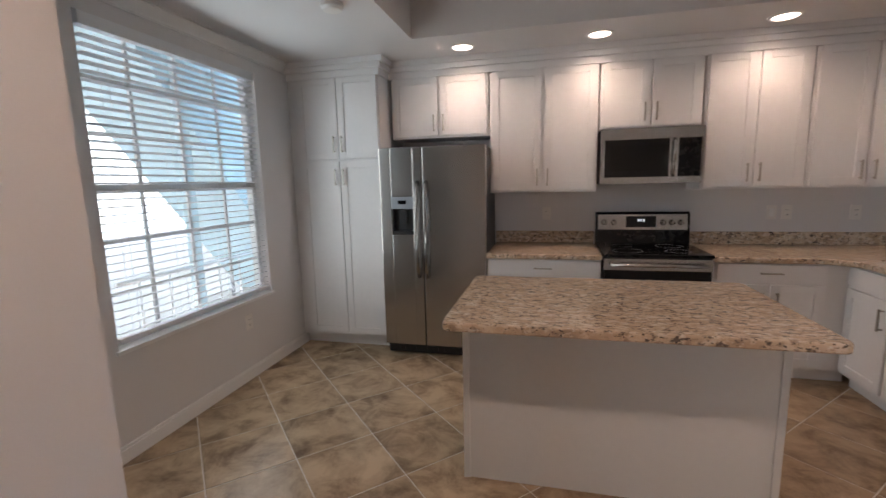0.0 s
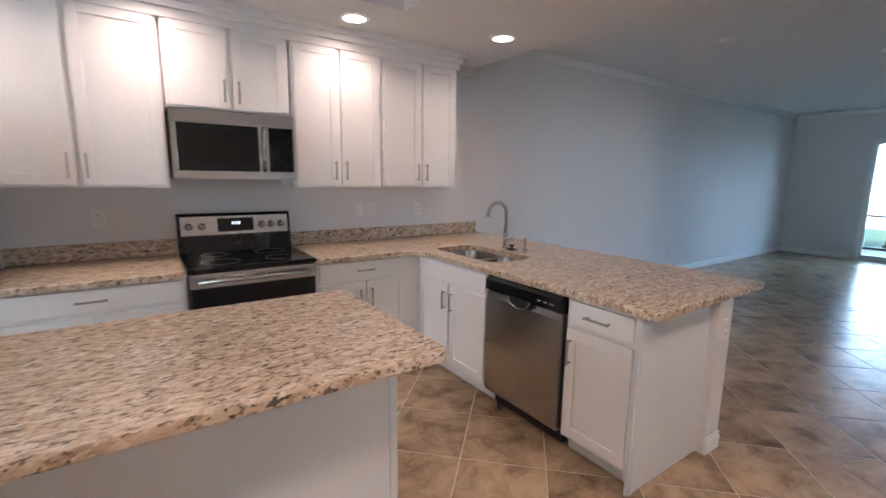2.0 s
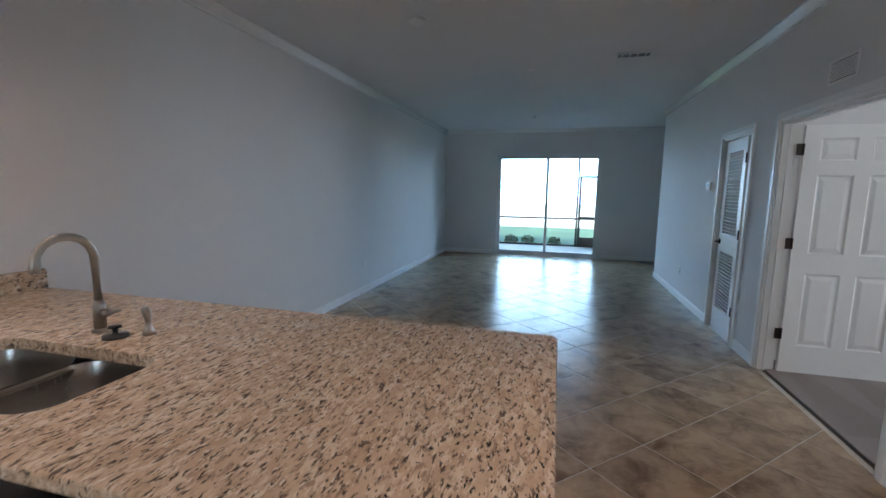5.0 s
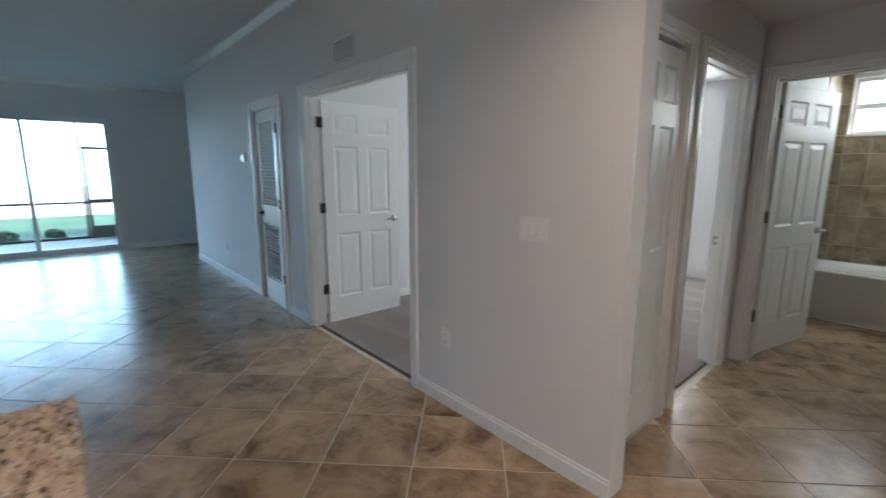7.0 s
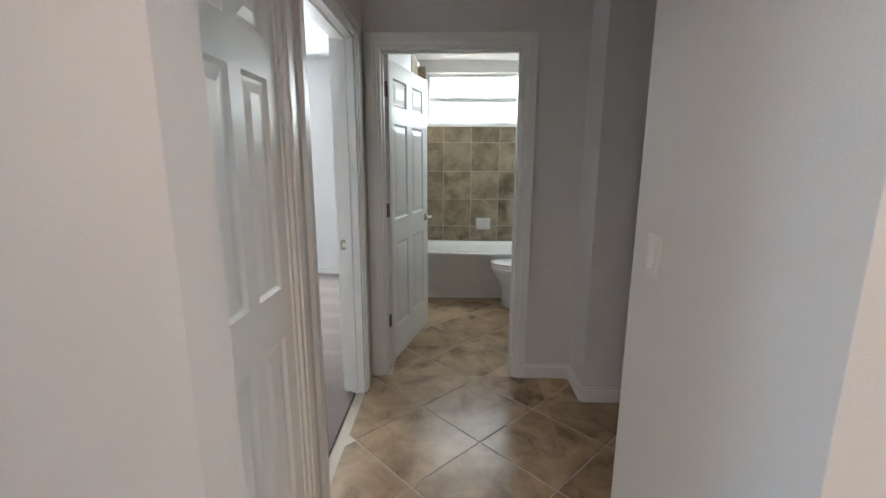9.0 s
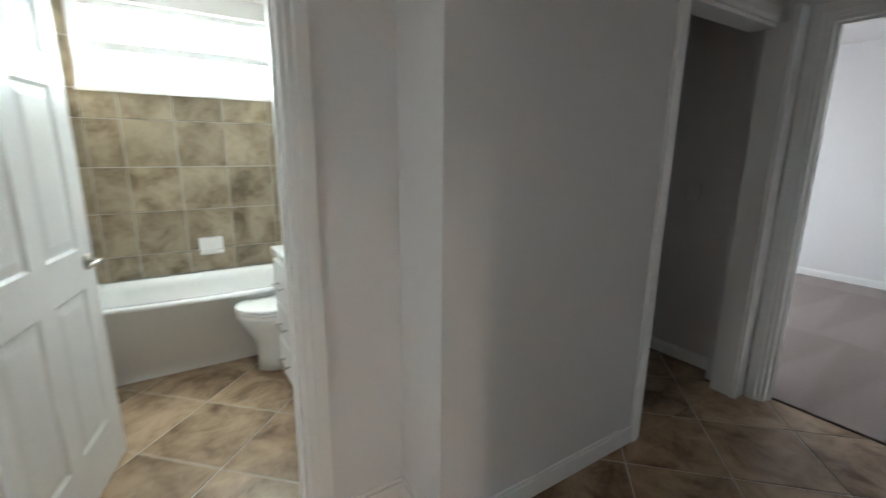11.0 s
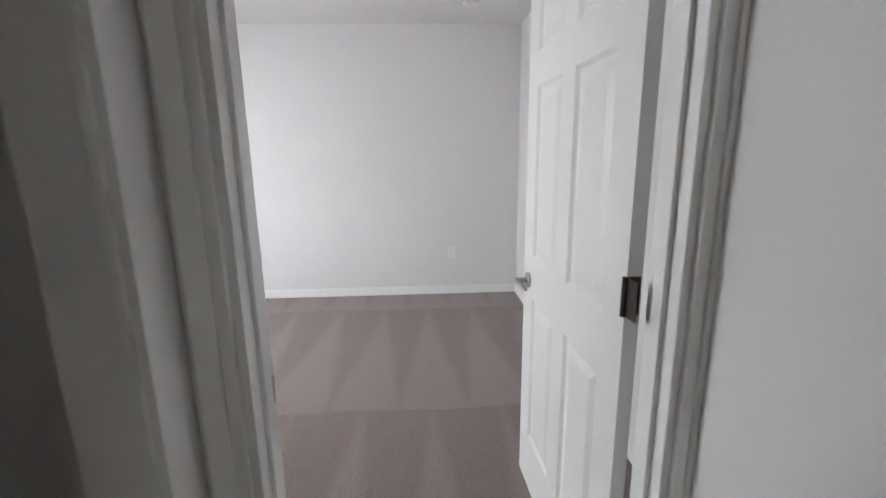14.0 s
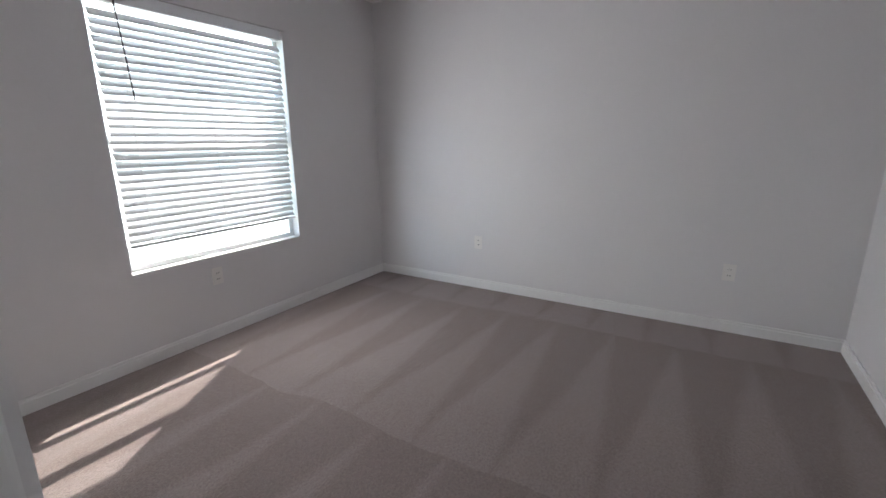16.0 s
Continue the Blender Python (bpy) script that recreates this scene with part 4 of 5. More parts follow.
def counter(name, outline, z0, z1, label, hole=None, round_=0.035):
    """A granite top from a plan outline, corners rounded, arris eased."""
    pts = []
    n = len(outline)
    for i in range(n):
        p, a, b = (Vector((*outline[j % n], 0)) for j in (i, i - 1, i + 1))
        u, v = (a - p).normalized(), (b - p).normalized()
        for k in range(5):
            t = k / 4
            q0, q1 = p + u * round_, p + v * round_
            pts.append((1 - t) ** 2 * q0 + 2 * t * (1 - t) * p + t * t * q1)
    bm = bmesh.new()
    vs = [bm.verts.new((p.x, p.y, z0)) for p in pts]
    fc = bm.faces.new(vs)
    ex = bmesh.ops.extrude_face_region(bm, geom=[fc])
    bmesh.ops.translate(bm, vec=(0, 0, z1 - z0), verts=[g for g in ex["geom"] if isinstance(g, bmesh.types.BMVert)])
    bmesh.ops.recalc_face_normals(bm, faces=bm.faces)
    es = [e for e in bm.edges if abs(e.verts[0].co.z - e.verts[1].co.z) < 1e-6]
    bmesh.ops.bevel(bm, geom=es, offset=0.008, segments=2, affect='EDGES', profile=0.5)
    ob = finish(name, bm, GRANITE)
    if hole:
        x0, x1, y0, y1 = hole
        bm = bmesh.new()
        add_box(bm, x0, x1, y0, y1, z0 - 0.1, z1 + 0.1)
        es = [e for e in bm.edges if abs(e.verts[0].co.z - e.verts[1].co.z) > 0.1]
        bmesh.ops.bevel(bm, geom=es, offset=0.09, segments=6, affect='EDGES', profile=0.5)
        cut = finish("cut", bm, GRANITE)
        md = ob.modifiers.new("hole", 'BOOLEAN')
        md.object, md.operation, md.solver = cut, 'DIFFERENCE', 'EXACT'
        dg = bpy.context.evaluated_depsgraph_get()
        me = bpy.data.meshes.new_from_object(ob.evaluated_get(dg))
        ob.modifiers.clear()
        ob.data = me
        bpy.data.objects.remove(cut)
    return tagged(ob, label, "countertop")


CZ0, CZ1 = 0.875, 0.915
counter("countertop", [(-0.215, 3.805), (0.668, 3.805), (0.668, BW - 0.004), (-0.215, BW - 0.004)], CZ0, CZ1, "speckled beige granite counter between refrigerator and range", round_=0.01)
counter("countertop", [(1.432, 3.805), (2.12, 3.805), (2.24, 3.69), (2.24, 1.90), (3.365, 1.90), (3.365, BW - 0.004), (1.432, BW - 0.004)], CZ0, CZ1, "speckled beige granite counter with a wide bar peninsula", SINK)
tagged(boxes("backsplash", [(-0.215, 0.668, BW - 0.03, BW - 0.004, CZ1 + 0.001, 1.02)], GRANITE, bevel=0.003), "low speckled granite backsplash", "backsplash")
tagged(boxes("backsplash", [(1.432, 3.345, BW - 0.03, BW - 0.004, CZ1 + 0.001, 1.02)], GRANITE, bevel=0.003), "low speckled granite backsplash", "backsplash")

# sink: two bowls under the cut-out
s = thing("kitchen_sink", Matrix.Identity(4), "undermount double-bowl stainless steel sink", "sink")
for y0, y1, dz in ((3.10, 3.43, 0.20), (3.45, 3.82, 0.22)):
    bm = bmesh.new()
    rings = []
    x0, x1 = SINK[0] - 0.004, SINK[1] + 0.004
    y0, y1 = y0 - 0.004, y1 + 0.004
    for o, z, rr in ((0.0, CZ0 - 0.001, 0.085), (0.012, CZ0 - 0.06, 0.085), (0.022, CZ0 - dz + 0.03, 0.08), (0.05, CZ0 - dz, 0.06), (0.15, CZ0 - dz - 0.004, 0.01)):
        ring = []
        for cx, cy, a0 in ((x1 - o - rr, y1 - o - rr, 0), (x0 + o + rr, y1 - o - rr, 90), (x0 + o + rr, y0 + o + rr, 180), (x1 - o - rr, y0 + o + rr, 270)):
            for k in range(6):
                a = radians(a0 + 18 * k)
                ring.append((cx + rr * math.cos(a), cy + rr * math.sin(a), z))
        rings.append(ring)
    vs = [[bm.verts.new(p) for p in q] for q in rings]
    for p, q in zip(vs, vs[1:]):
        for k in range(len(p)):
            bm.faces.new((p[k], q[k], q[(k + 1) % len(p)], p[(k + 1) % len(p)]))
    bm.faces.new(list(reversed(vs[-1])))
    finish("bowl", bm, STEEL, s, True)
    cx, cy = (x0 + x1) / 2, (y0 + y1) / 2
    tagged(tube("drain", [(cx, cy, CZ0 - dz - 0.006), (cx, cy, CZ0 - dz + 0.002)], [0.045, 0.042], DARKP, s, 20), "dark drain strainer")
boxes("divider", [(SINK[0] - 0.004, SINK[1] + 0.004, 3.425, 3.455, CZ0 - 0.06, CZ0 - 0.012)], STEEL, s, 0.006)

f = thing("kitchen_faucet", pose(2.90, 3.56, CZ1), "brushed nickel gooseneck kitchen faucet", "faucet")
bm = bmesh.new()
add_tube(bm, [(0, 0, 0), (0, 0, 0.012), (0, 0, 0.015)], [0.030, 0.028, 0.022], 18)
add_tube(bm, [(0, 0, 0.012), (0, 0, 0.10), (0, 0, 0.12)], [0.021, 0.021, 0.015], 18)
finish("base", bm, NICKEL, f, True)
arc = [(0, 0, 0.10), (0, 0, 0.28)] + [(-0.095 + 0.095 * math.cos(radians(a)), 0.0, 0.28 + 0.085 * math.sin(radians(a))) for a in range(15, 181, 15)] + [(-0.192, 0, 0.255)]
finish_pts = [0.014] * (len(arc) - 2) + [0.016, 0.016]
tube("spout", arc, finish_pts, NICKEL, f, 14)
bm = bmesh.new()
add_tube(bm, [(0, -0.015, 0.075), (0, -0.045, 0.075)], 0.016, 12)
add_tube(bm, [(0, -0.04, 0.075), (0.01, -0.09, 0.088)], [0.009, 0.006], 10)
finish("lever", bm, NICKEL, f, True)
f = thing("sprayer", pose(2.925, 3.36, CZ1), "brushed nickel side sprayer on the granite", "sprayer")
bm = bmesh.new()
add_tube(bm, [(0, 0, 0), (0, 0, 0.02), (0, 0, 0.05), (-0.004, 0, 0.085), (-0.012, 0, 0.105)], [0.024, 0.015, 0.012, 0.016, 0.013], 14)
finish("spray_head", bm, NICKEL, f, True)
f = thing("sink_stopper", pose(2.865, 3.445, CZ1), "black sink stopper lying on the counter", "sink stopper")
bm = bmesh.new()
add_tube(bm, [(0, 0, 0), (0, 0, 0.012), (0, 0, 0.014), (0, 0, 0.035), (0, 0, 0.036), (0, 0, 0.044)], [0.042, 0.040, 0.009, 0.009, 0.022, 0.020], 20)
finish("plug", bm, DARKP, f, True)

# island
i = thing("kitchen_island", pose(0, 0, 0), "white panelled kitchen island base under granite", "island")
boxes("body", [(-0.115, 1.235, 2.37, 2.93, 0.0, 0.874)], PANEL, i, 0.002)
boxes("corner_trim", [(-0.131, -0.10, 2.362, 2.40, 0.0, 0.873), (1.22, 1.251, 2.362, 2.40, 0.0, 0.873)], PANEL, i, 0.002)
counter("island_top", [(-0.163, 2.058), (1.290, 2.058), (1.290, 2.99), (-0.163, 2.99)], CZ0, CZ1, "speckled beige granite island top with wide overhang", round_=0.045)

# ---- lamps, detectors, vents ----


def recessed(x, y, z, watts):
    e = thing("recessed_light", pose(x, y, z), "lit round recessed ceiling light with white trim, real or added as fill", "ceiling light", "recessed kitchen lights")
    bm = bmesh.new()
    rings = [[(a * math.cos(k * math.pi / 14), a * math.sin(k * math.pi / 14), q) for k in range(28)] for a, q in ((0.098, -0.001), (0.095, -0.007), (0.078, -0.008), (0.074, -0.003))]
    add_loft(bm, rings, False)
    finish("trim_ring", bm, TRIM, e, True)
    bm = bmesh.new()
    add_tube(bm, [(0, 0, -0.001), (0, 0, -0.005)], [0.075, 0.073], 28)
    finish("lens", bm, LAMP, e)
    lamp = new("downlight", bpy.data.lights.new("downlight", 'AREA'))
    lamp.data.shape, lamp.data.size = 'DISK', 0.14
    lamp.data.energy, lamp.data.color = watts, (1.0, 0.79, 0.62)
    lamp.data.spread = radians(140)
    lamp.matrix_world = pose(x, y, z - 0.012)
    return e


# the three lights at y < 2 are added, out of view, as fill
for x, y in ((-0.40, 3.90), (0.61, 3.90), (1.77, 3.90), (2.85, 3.62), (-0.2, 0.95), (1.2, 0.95), (2.6, 1.05)):
    recessed(x, y, KC, 2.0 if y > 2 else 3.9)


def puck(name, x, y, z, r0, h, label, cat):
    bm = bmesh.new()
    add_tube(bm, [(x, y, z), (x, y, z - h * 0.6), (x, y, z - h)], [r0, r0, r0 * 0.8], 24)
    return tagged(finish(name, bm, PLATE), label, cat)


puck("smoke_detector", -0.97, 2.87, KC, 0.065, 0.035, "round white smoke detector on the kitchen ceiling", "smoke detector")
puck("smoke_detector", 5.25, 3.10, LC, 0.07, 0.03, "round white smoke detector on the living room ceiling", "smoke detector")
puck("sprinkler", 6.85, 2.30, LC, 0.03, 0.03, "small white ceiling sprinkler head", "sprinkler")
puck("sprinkler", 10.1, 2.42, LC, 0.03, 0.03, "small white ceiling sprinkler head", "sprinkler")
puck("smoke_detector", -3.2, -0.62, 2.53, 0.06, 0.03, "round white detector on the guest room ceiling", "smoke detector")


def vent(name, m, w, h, n, label):
    e = thing(name, m, label, "vent", "air vents")
    boxes("rim", [(0, w, -0.008, 0, 0, 0.02), (0, w, -0.008, 0, h - 0.02, h), (0, 0.02, -0.008, 0, 0.02, h - 0.02), (w - 0.02, w, -0.008, 0, 0.02, h - 0.02)], PLATE, e, 0.002)
    # thin dark sheet paints the shaded gap between the slats
    tagged(boxes("shade_sheet", [(0.02, w - 0.02, -0.003, -0.001, 0.02, h - 0.02)], VENT_SHADE, e), "flat dark sheet for the shade behind the slats")
    bm = bmesh.new()
    for k in range(n):
        z = 0.025 + (h - 0.05) * (k + 0.5) / n
        add_box(bm, 0.02, w - 0.02, -0.007, -0.0035, z - 0.004, z + 0.004)
    finish("slats", bm, PLATE, e)
    return e


vent("wall_vent", pose(5.24, 0.24, 2.17, 0, 0, 180), 0.31, 0.16, 9, "white slatted return air vent above the bedroom door")
vent("ceiling_vent", pose(6.50, 1.44, LC, 90), 0.16, 0.34, 4, "white supply vent in the living room ceiling")
vent("ceiling_vent", pose(1.75, -2.95, 2.42, 90), 0.26, 0.26, 8, "white exhaust fan grille in the bathroom ceiling")

# ---- switches and outlets ----


def plate(m, kind, gangs=1, group=""):
    """A wall plate facing local -y, centred on its pose."""
    name, cat = ("light_switch", "switch") if kind == "switch" else ("outlet", "outlet")
    lab = {"switch": "white rocker light switch on the wall", "outlet": "white duplex electrical outlet on the wall", "blank": "small white cable plate on the wall"}[kind]
    if gangs > 1:
        lab = "white three-rocker light switch on the wall"
    e = thing(name, m, lab, cat, group or ("light switches" if kind == "switch" else "wall outlets"))
    w = 0.075 + 0.046 * (gangs - 1)
    boxes("cover", [(-w / 2, w / 2, -0.007, 0, -0.058, 0.058)], PLATE, e, 0.003)
    for g in range(gangs):
        x = (g - (gangs - 1) / 2) * 0.046
        if kind == "switch":
            bm = bmesh.new()
            add_loft(bm, [[(q, -0.0075, -0.034), (q, -0.013, -0.031), (q, -0.0085, 0.0), (q, -0.010, 0.033), (q, -0.0075, 0.034)] for q in (x - 0.0165, x + 0.0165)])
            bmesh.ops.recalc_face_normals(bm, faces=bm.faces)
            finish("rocker", bm, TRIM, e)
        elif kind == "outlet":
            boxes("socket", [(-0.016, 0.016, -0.0095, -0.006, 0.006, 0.034), (-0.016, 0.016, -0.0095, -0.006, -0.034, -0.006)], PLATE, e, 0.003)
            tagged(boxes("slot", [(sx0 - 0.0015, sx0 + 0.0015, -0.0101, -0.009, z - 0.005, z + 0.005) for sx0 in (-0.007, 0.007) for z in (0.021, -0.019)], DARKP, e), "dark socket slots")
    return e


S = 180
plate(pose(3.375, 0.24, 1.14, 0, 0, S), "switch", 3)
plate(pose(1.83, 0.24, 1.14, 0, 0, S), "switch")
plate(pose(2.0, -0.36, 1.14, 0, 0, 90), "switch")
plate(pose(0.33, -0.50, 1.15), "switch")
plate(pose(-0.385, -1.953, 1.156, 0, 0, 90), "switch")
plate(pose(3.985, 0.24, 0.43, 0, 0, S), "outlet")
plate(pose(8.35, 0.24, 0.40, 0, 0, S), "outlet")
plate(pose(0.34, -0.50, 0.46), "outlet")
plate(pose(-1.98, 3.19, 0.45, 0, 0, 90), "outlet")
plate(pose(0.25, BW, 1.18), "outlet")
plate(pose(2.06, BW, 1.18), "switch")
plate(pose(2.17, BW, 1.18), "outlet")
plate(pose(2.645, BW, 1.176), "outlet")
plate(pose(7.3, BW, 0.40), "outlet")
plate(pose(2.975, 1.93, 0.70), "outlet")
plate(pose(-3.767, -0.755, 0.435, 0, 0, 90), "outlet")
plate(pose(-3.767, -2.645, 0.435, 0, 0, 90), "outlet")
plate(pose(-1.99, -3.741, 0.44, 0, 0, S), "outlet")
e = thing("thermostat", pose(7.40, 0.24, 1.55, 0, 0, S), "small white thermostat beside the utility door", "thermostat")
boxes("case", [(-0.06, 0.06, -0.025, 0, -0.05, 0.05)], PLATE, e, 0.006)
tagged(boxes("screen", [(-0.035, 0.035, -0.0265, -0.0255, -0.005, 0.03)], STEELBOX, e), "grey screen")

# ---- breaker panel in the side hall ----
p = thing("breaker_panel", pose(0.645, -0.50, 0), "grey steel breaker panel with a charcoal door and lime label", "breaker panel")
boxes("cover", [(0.015, 0.355, -0.012, 0, 1.10, 2.02)], STEELBOX, p, 0.003)
tagged(boxes("door", [(-0.005, 0.272, -0.022, -0.012, 1.245, 1.98)], PANELDARK, p, 0.004), "charcoal steel door")
tagged(boxes("latch", [(0.012, 0.055, -0.028, -0.022, 1.50, 1.56), (0.022, 0.036, -0.031, -0.028, 1.52, 1.545)], DARKP, p, 0.003), "black latch")
tagged(boxes("label", [(0.050, 0.190, -0.0232, -0.0222, 1.312, 1.455)], LIME, p), "lime green printed label")
bars = []
for k, q in enumerate((0.9, 0.45, 0.55, 0.4, 0.85, 0.88, 0.8, 0.86, 0.6)):
    z = 1.443 - 0.0132 * k
    bars.append((0.067, 0.067 + 0.112 * q, -0.0240, -0.0234, z - 0.0022, z + 0.0022))
bars += [(0.064, 0.086, -0.0240, -0.0234, 1.316, 1.321), (0.145, 0.184, -0.0240, -0.0234, 1.319, 1.322)]
tagged(boxes("print", bars, mat("olive_print", (0.25, 0.36, 0.03), 0.7, bump=0.0), p), "rows of small print")
for x, z in ((0.035, 1.125), (0.335, 1.125), (0.335, 1.95), (0.035, 1.99)):
    tagged(tube("screw", [(x, -0.012, z), (x, -0.018, z)], [0.008, 0.006], BRONZE, p, 10), "dark cover screw")
boxes("hinge", [(0.268, 0.274, -0.024, -0.012, 1.31, 1.335)], STEELBOX, p)

# ---- bathroom ----
b = thing("bathtub", pose(1.46, -4.085, 0), "white alcove bathtub with a bowed apron", "bathtub")
TL, TD, TH = 1.485, 0.66, 0.50


def bow(x):
    return 0.05 * math.sin(math.pi * x / TL)


bm = bmesh.new()
N = 16
cols = []
for k in range(N + 1):
    x = TL * k / N
    o = bow(x)
    inner = 0.08 + 0.10 * abs(2 * k / N - 1) ** 4
    end = abs(2 * k / N - 1) > 0.9
    dz = TH - 0.004 if end else 0.12
    prof = [(TD - 0.08, 0.0), (TD - 0.08, 0.06), (TD - 0.055 + o * 0.4, 0.09), (TD - 0.02 + o, TH - 0.03), (TD + o, TH - 0.025), (TD + 0.004 + o, TH), (TD - 0.07 + o, TH),
            (TD - 0.10 + o, TH - 0.01 if end else TH - 0.06), (TD - 0.16 + o * 0.5, dz), (0.16, dz), (0.09, TH - 0.01 if end else TH - 0.06), (0.06, TH), (0.0, TH), (0.0, 0.0)]
    cols.append([bm.verts.new((x, y, z)) for y, z in prof])
for a, c in zip(cols, cols[1:]):
    for k in range(len(a) - 1):
        bm.faces.new((a[k], c[k], c[k + 1], a[k + 1]))
bm.faces.new(cols[0])
bm.faces.new(list(reversed(cols[-1])))
bmesh.ops.recalc_face_normals(bm, faces=bm.faces)
finish("tub_shell", bm, CHINA, b, True)

t = thing("toilet", pose(1.47, -3.30, 0), "white two-piece toilet with a closed lid", "toilet")


def oval(cx, rx, ry, z, n=24, squash=0.0):
    return [(cx + rx * math.cos(2 * math.pi * k / n) * (1 - squash * (math.cos(2 * math.pi * k / n) < 0)), ry * math.sin(2 * math.pi * k / n), z) for k in range(n)]


bm = bmesh.new()
add_loft(bm, [oval(0.42, 0.20, 0.11, 0.0), oval(0.42, 0.19, 0.10, 0.10), oval(0.43, 0.19, 0.11, 0.20), oval(0.45, 0.23, 0.16, 0.30), oval(0.46, 0.255, 0.185, 0.37), oval(0.46, 0.255, 0.185, 0.395)])
finish("bowl", bm, CHINA, t, True)
bm = bmesh.new()
add_loft(bm, [oval(0.46, 0.25, 0.18, 0.397), oval(0.46, 0.26, 0.19, 0.40), oval(0.46, 0.26, 0.19, 0.413), oval(0.46, 0.25, 0.18, 0.416)])
finish("seat", bm, CHINA, t, True)
bm = bmesh.new()
add_loft(bm, [oval(0.46, 0.25, 0.18, 0.419), oval(0.46, 0.262, 0.192, 0.423), oval(0.46, 0.262, 0.192, 0.436), oval(0.46, 0.24, 0.17, 0.444), oval(0.46, 0.1, 0.07, 0.448)])
finish("lid", bm, CHINA, t, True)
boxes("tank", [(0.0, 0.19, -0.22, 0.22, 0.38, 0.74)], CHINA, t, 0.02)
boxes("tank_lid", [(-0.005, 0.205, -0.23, 0.23, 0.742, 0.775)], CHINA, t, 0.008)
boxes("pedestal", [(0.05, 0.30, -0.10, 0.10, 0.0, 0.38)], CHINA, t, 0.03)
tagged(tube("flush_lever", [(0.195, 0.15, 0.68), (0.215, 0.15, 0.68), (0.22, 0.08, 0.675)], 0.007, NICKEL, t, 8), "nickel flush lever")

v = thing("vanity_cabinet", pose(1.985, -3.0, 0, 0, 0, 90), "white bathroom vanity cabinet with a drawer stack", "vanity")
# local x runs along the wall to +y, the face looks to +x
boxes("body", [(0, 0.98, 0, 0.52, 0.10, 0.825), (0, 0.98, 0.06, 0.52, 0, 0.10)], CAB, v, 0.002)
for z0, z1 in ((0.13, 0.33), (0.345, 0.545), (0.56, 0.80)):
    drawer(v, 0.02, 0.36, z0, z1, 0)
shaker(v, 0.375, 0.67, 0.13, 0.80, 0, 0.63, 0.68)
shaker(v, 0.68, 0.965, 0.13, 0.80, 0, 0.72, 0.68)
tagged(boxes("vanity_top", [(-0.015, 1.035, -0.025, 0.53, 0.827, 0.862)], CHINA, v, 0.005), "white cultured marble top")
s = thing("soap_dish", pose(2.22, -4.078, 0.69), "white ceramic soap dish set in wall tile", "soap dish")
bm = bmesh.new()
prof = [(0.0, -0.065), (0.012, -0.065), (0.05, -0.045), (0.062, -0.02), (0.055, -0.02), (0.04, -0.035), (0.012, -0.045), (0.012, 0.06), (0.0, 0.065)]
add_loft(bm, [[(x, y * k, z) for y, z in prof] for x, k in ((-0.08, 0.8), (-0.07, 1), (0.07, 1), (0.08, 0.8))])
bmesh.ops.recalc_face_normals(bm, faces=bm.faces)
finish("dish", bm, CHINA, s)

# ---- outside ----
tagged(boxes("ground", [(-300, 400, -300, 300, -0.4, -0.16)], GRASS), "mown green lawn", "lawn", kind="structure")
tagged(boxes("pavement", [(11.95, 14.35, -2.0, 5.5, -0.15, -0.05)], CONCRETE), "smooth grey lanai slab", "patio", kind="structure")
tagged(boxes("lanai_roof", [(11.95, 14.6, -2.0, 5.5, 2.75, 2.9)], CEIL), "white soffit over the lanai", "roof", kind="structure")
scr = thing("screen_enclosure", Matrix.Identity(4), "bronze aluminium lanai screen frame with a door", "screen")
boxes("post", [(14.28, 14.33, y, y + 0.05, -0.05, 2.75) for y in (-1.9, 0.30, 1.40, 5.0)], BRONZE_AL, scr)
boxes("rail", [(14.285, 14.325, -1.9, 5.0, 0.70, 0.745), (14.285, 14.325, -1.9, 5.0, -0.05, 0.0), (14.285, 14.325, -1.9, 5.0, 2.70, 2.75)], BRONZE_AL, scr)
boxes("screen_door", [(14.25, 14.28, 0.37, 0.43, -0.04, 1.90), (14.25, 14.28, 1.33, 1.39, -0.04, 1.90), (14.25, 14.28, 0.43, 1.33, 1.84, 1.90), (14.25, 14.28, 0.43, 1.33, 0.74, 0.79), (14.25, 14.28, 0.43, 1.33, -0.04, 0.22)], BRONZE_AL, scr)


def shrub(x, y, z, h, seed):
    """A low shrub: stems and many small leaves."""
    rnd = random.Random(seed)
    e = thing("shrub", pose(x, y, z), "small dark green shrub in the lawn bed", "shrub", "shrubs beyond the lanai")
    bm = bmesh.new()
    for k in range(9):
        a = rnd.uniform(0, 6.28)
        add_tube(bm, [(0, 0, 0), (0.1 * math.cos(a), 0.1 * math.sin(a), h * 0.5), (0.14 * math.cos(a), 0.14 * math.sin(a), h * rnd.uniform(0.7, 0.95))], [0.012, 0.008, 0.003], 5)
    finish("stems", bm, BARK, e)
    bm = bmesh.new()
    for k in range(260):
        a, u, r0 = rnd.uniform(0, 6.28), rnd.uniform(-0.4, 1), rnd.uniform(0.55, 1.05)
        q = math.sqrt(max(0, 1 - u * u))
        c = Vector((0.20 * r0 * q * math.cos(a), 0.20 * r0 * q * math.sin(a), h * (0.5 + 0.5 * u * r0)))
        d1 = Vector((rnd.gauss(0, 1), rnd.gauss(0, 1), rnd.gauss(0, 1))).normalized()
        d2 = d1.orthogonal().normalized()
        s_ = rnd.uniform(0.025, 0.045)
        bm.faces.new([bm.verts.new(p) for p in (c - d1 * s_, c + d2 * s_ * 0.45, c + d1 * s_, c - d2 * s_ * 0.45)])
    tagged(finish("leaves", bm, SHRUB, e), "small dark green leaves", kind="stuff")
    return e


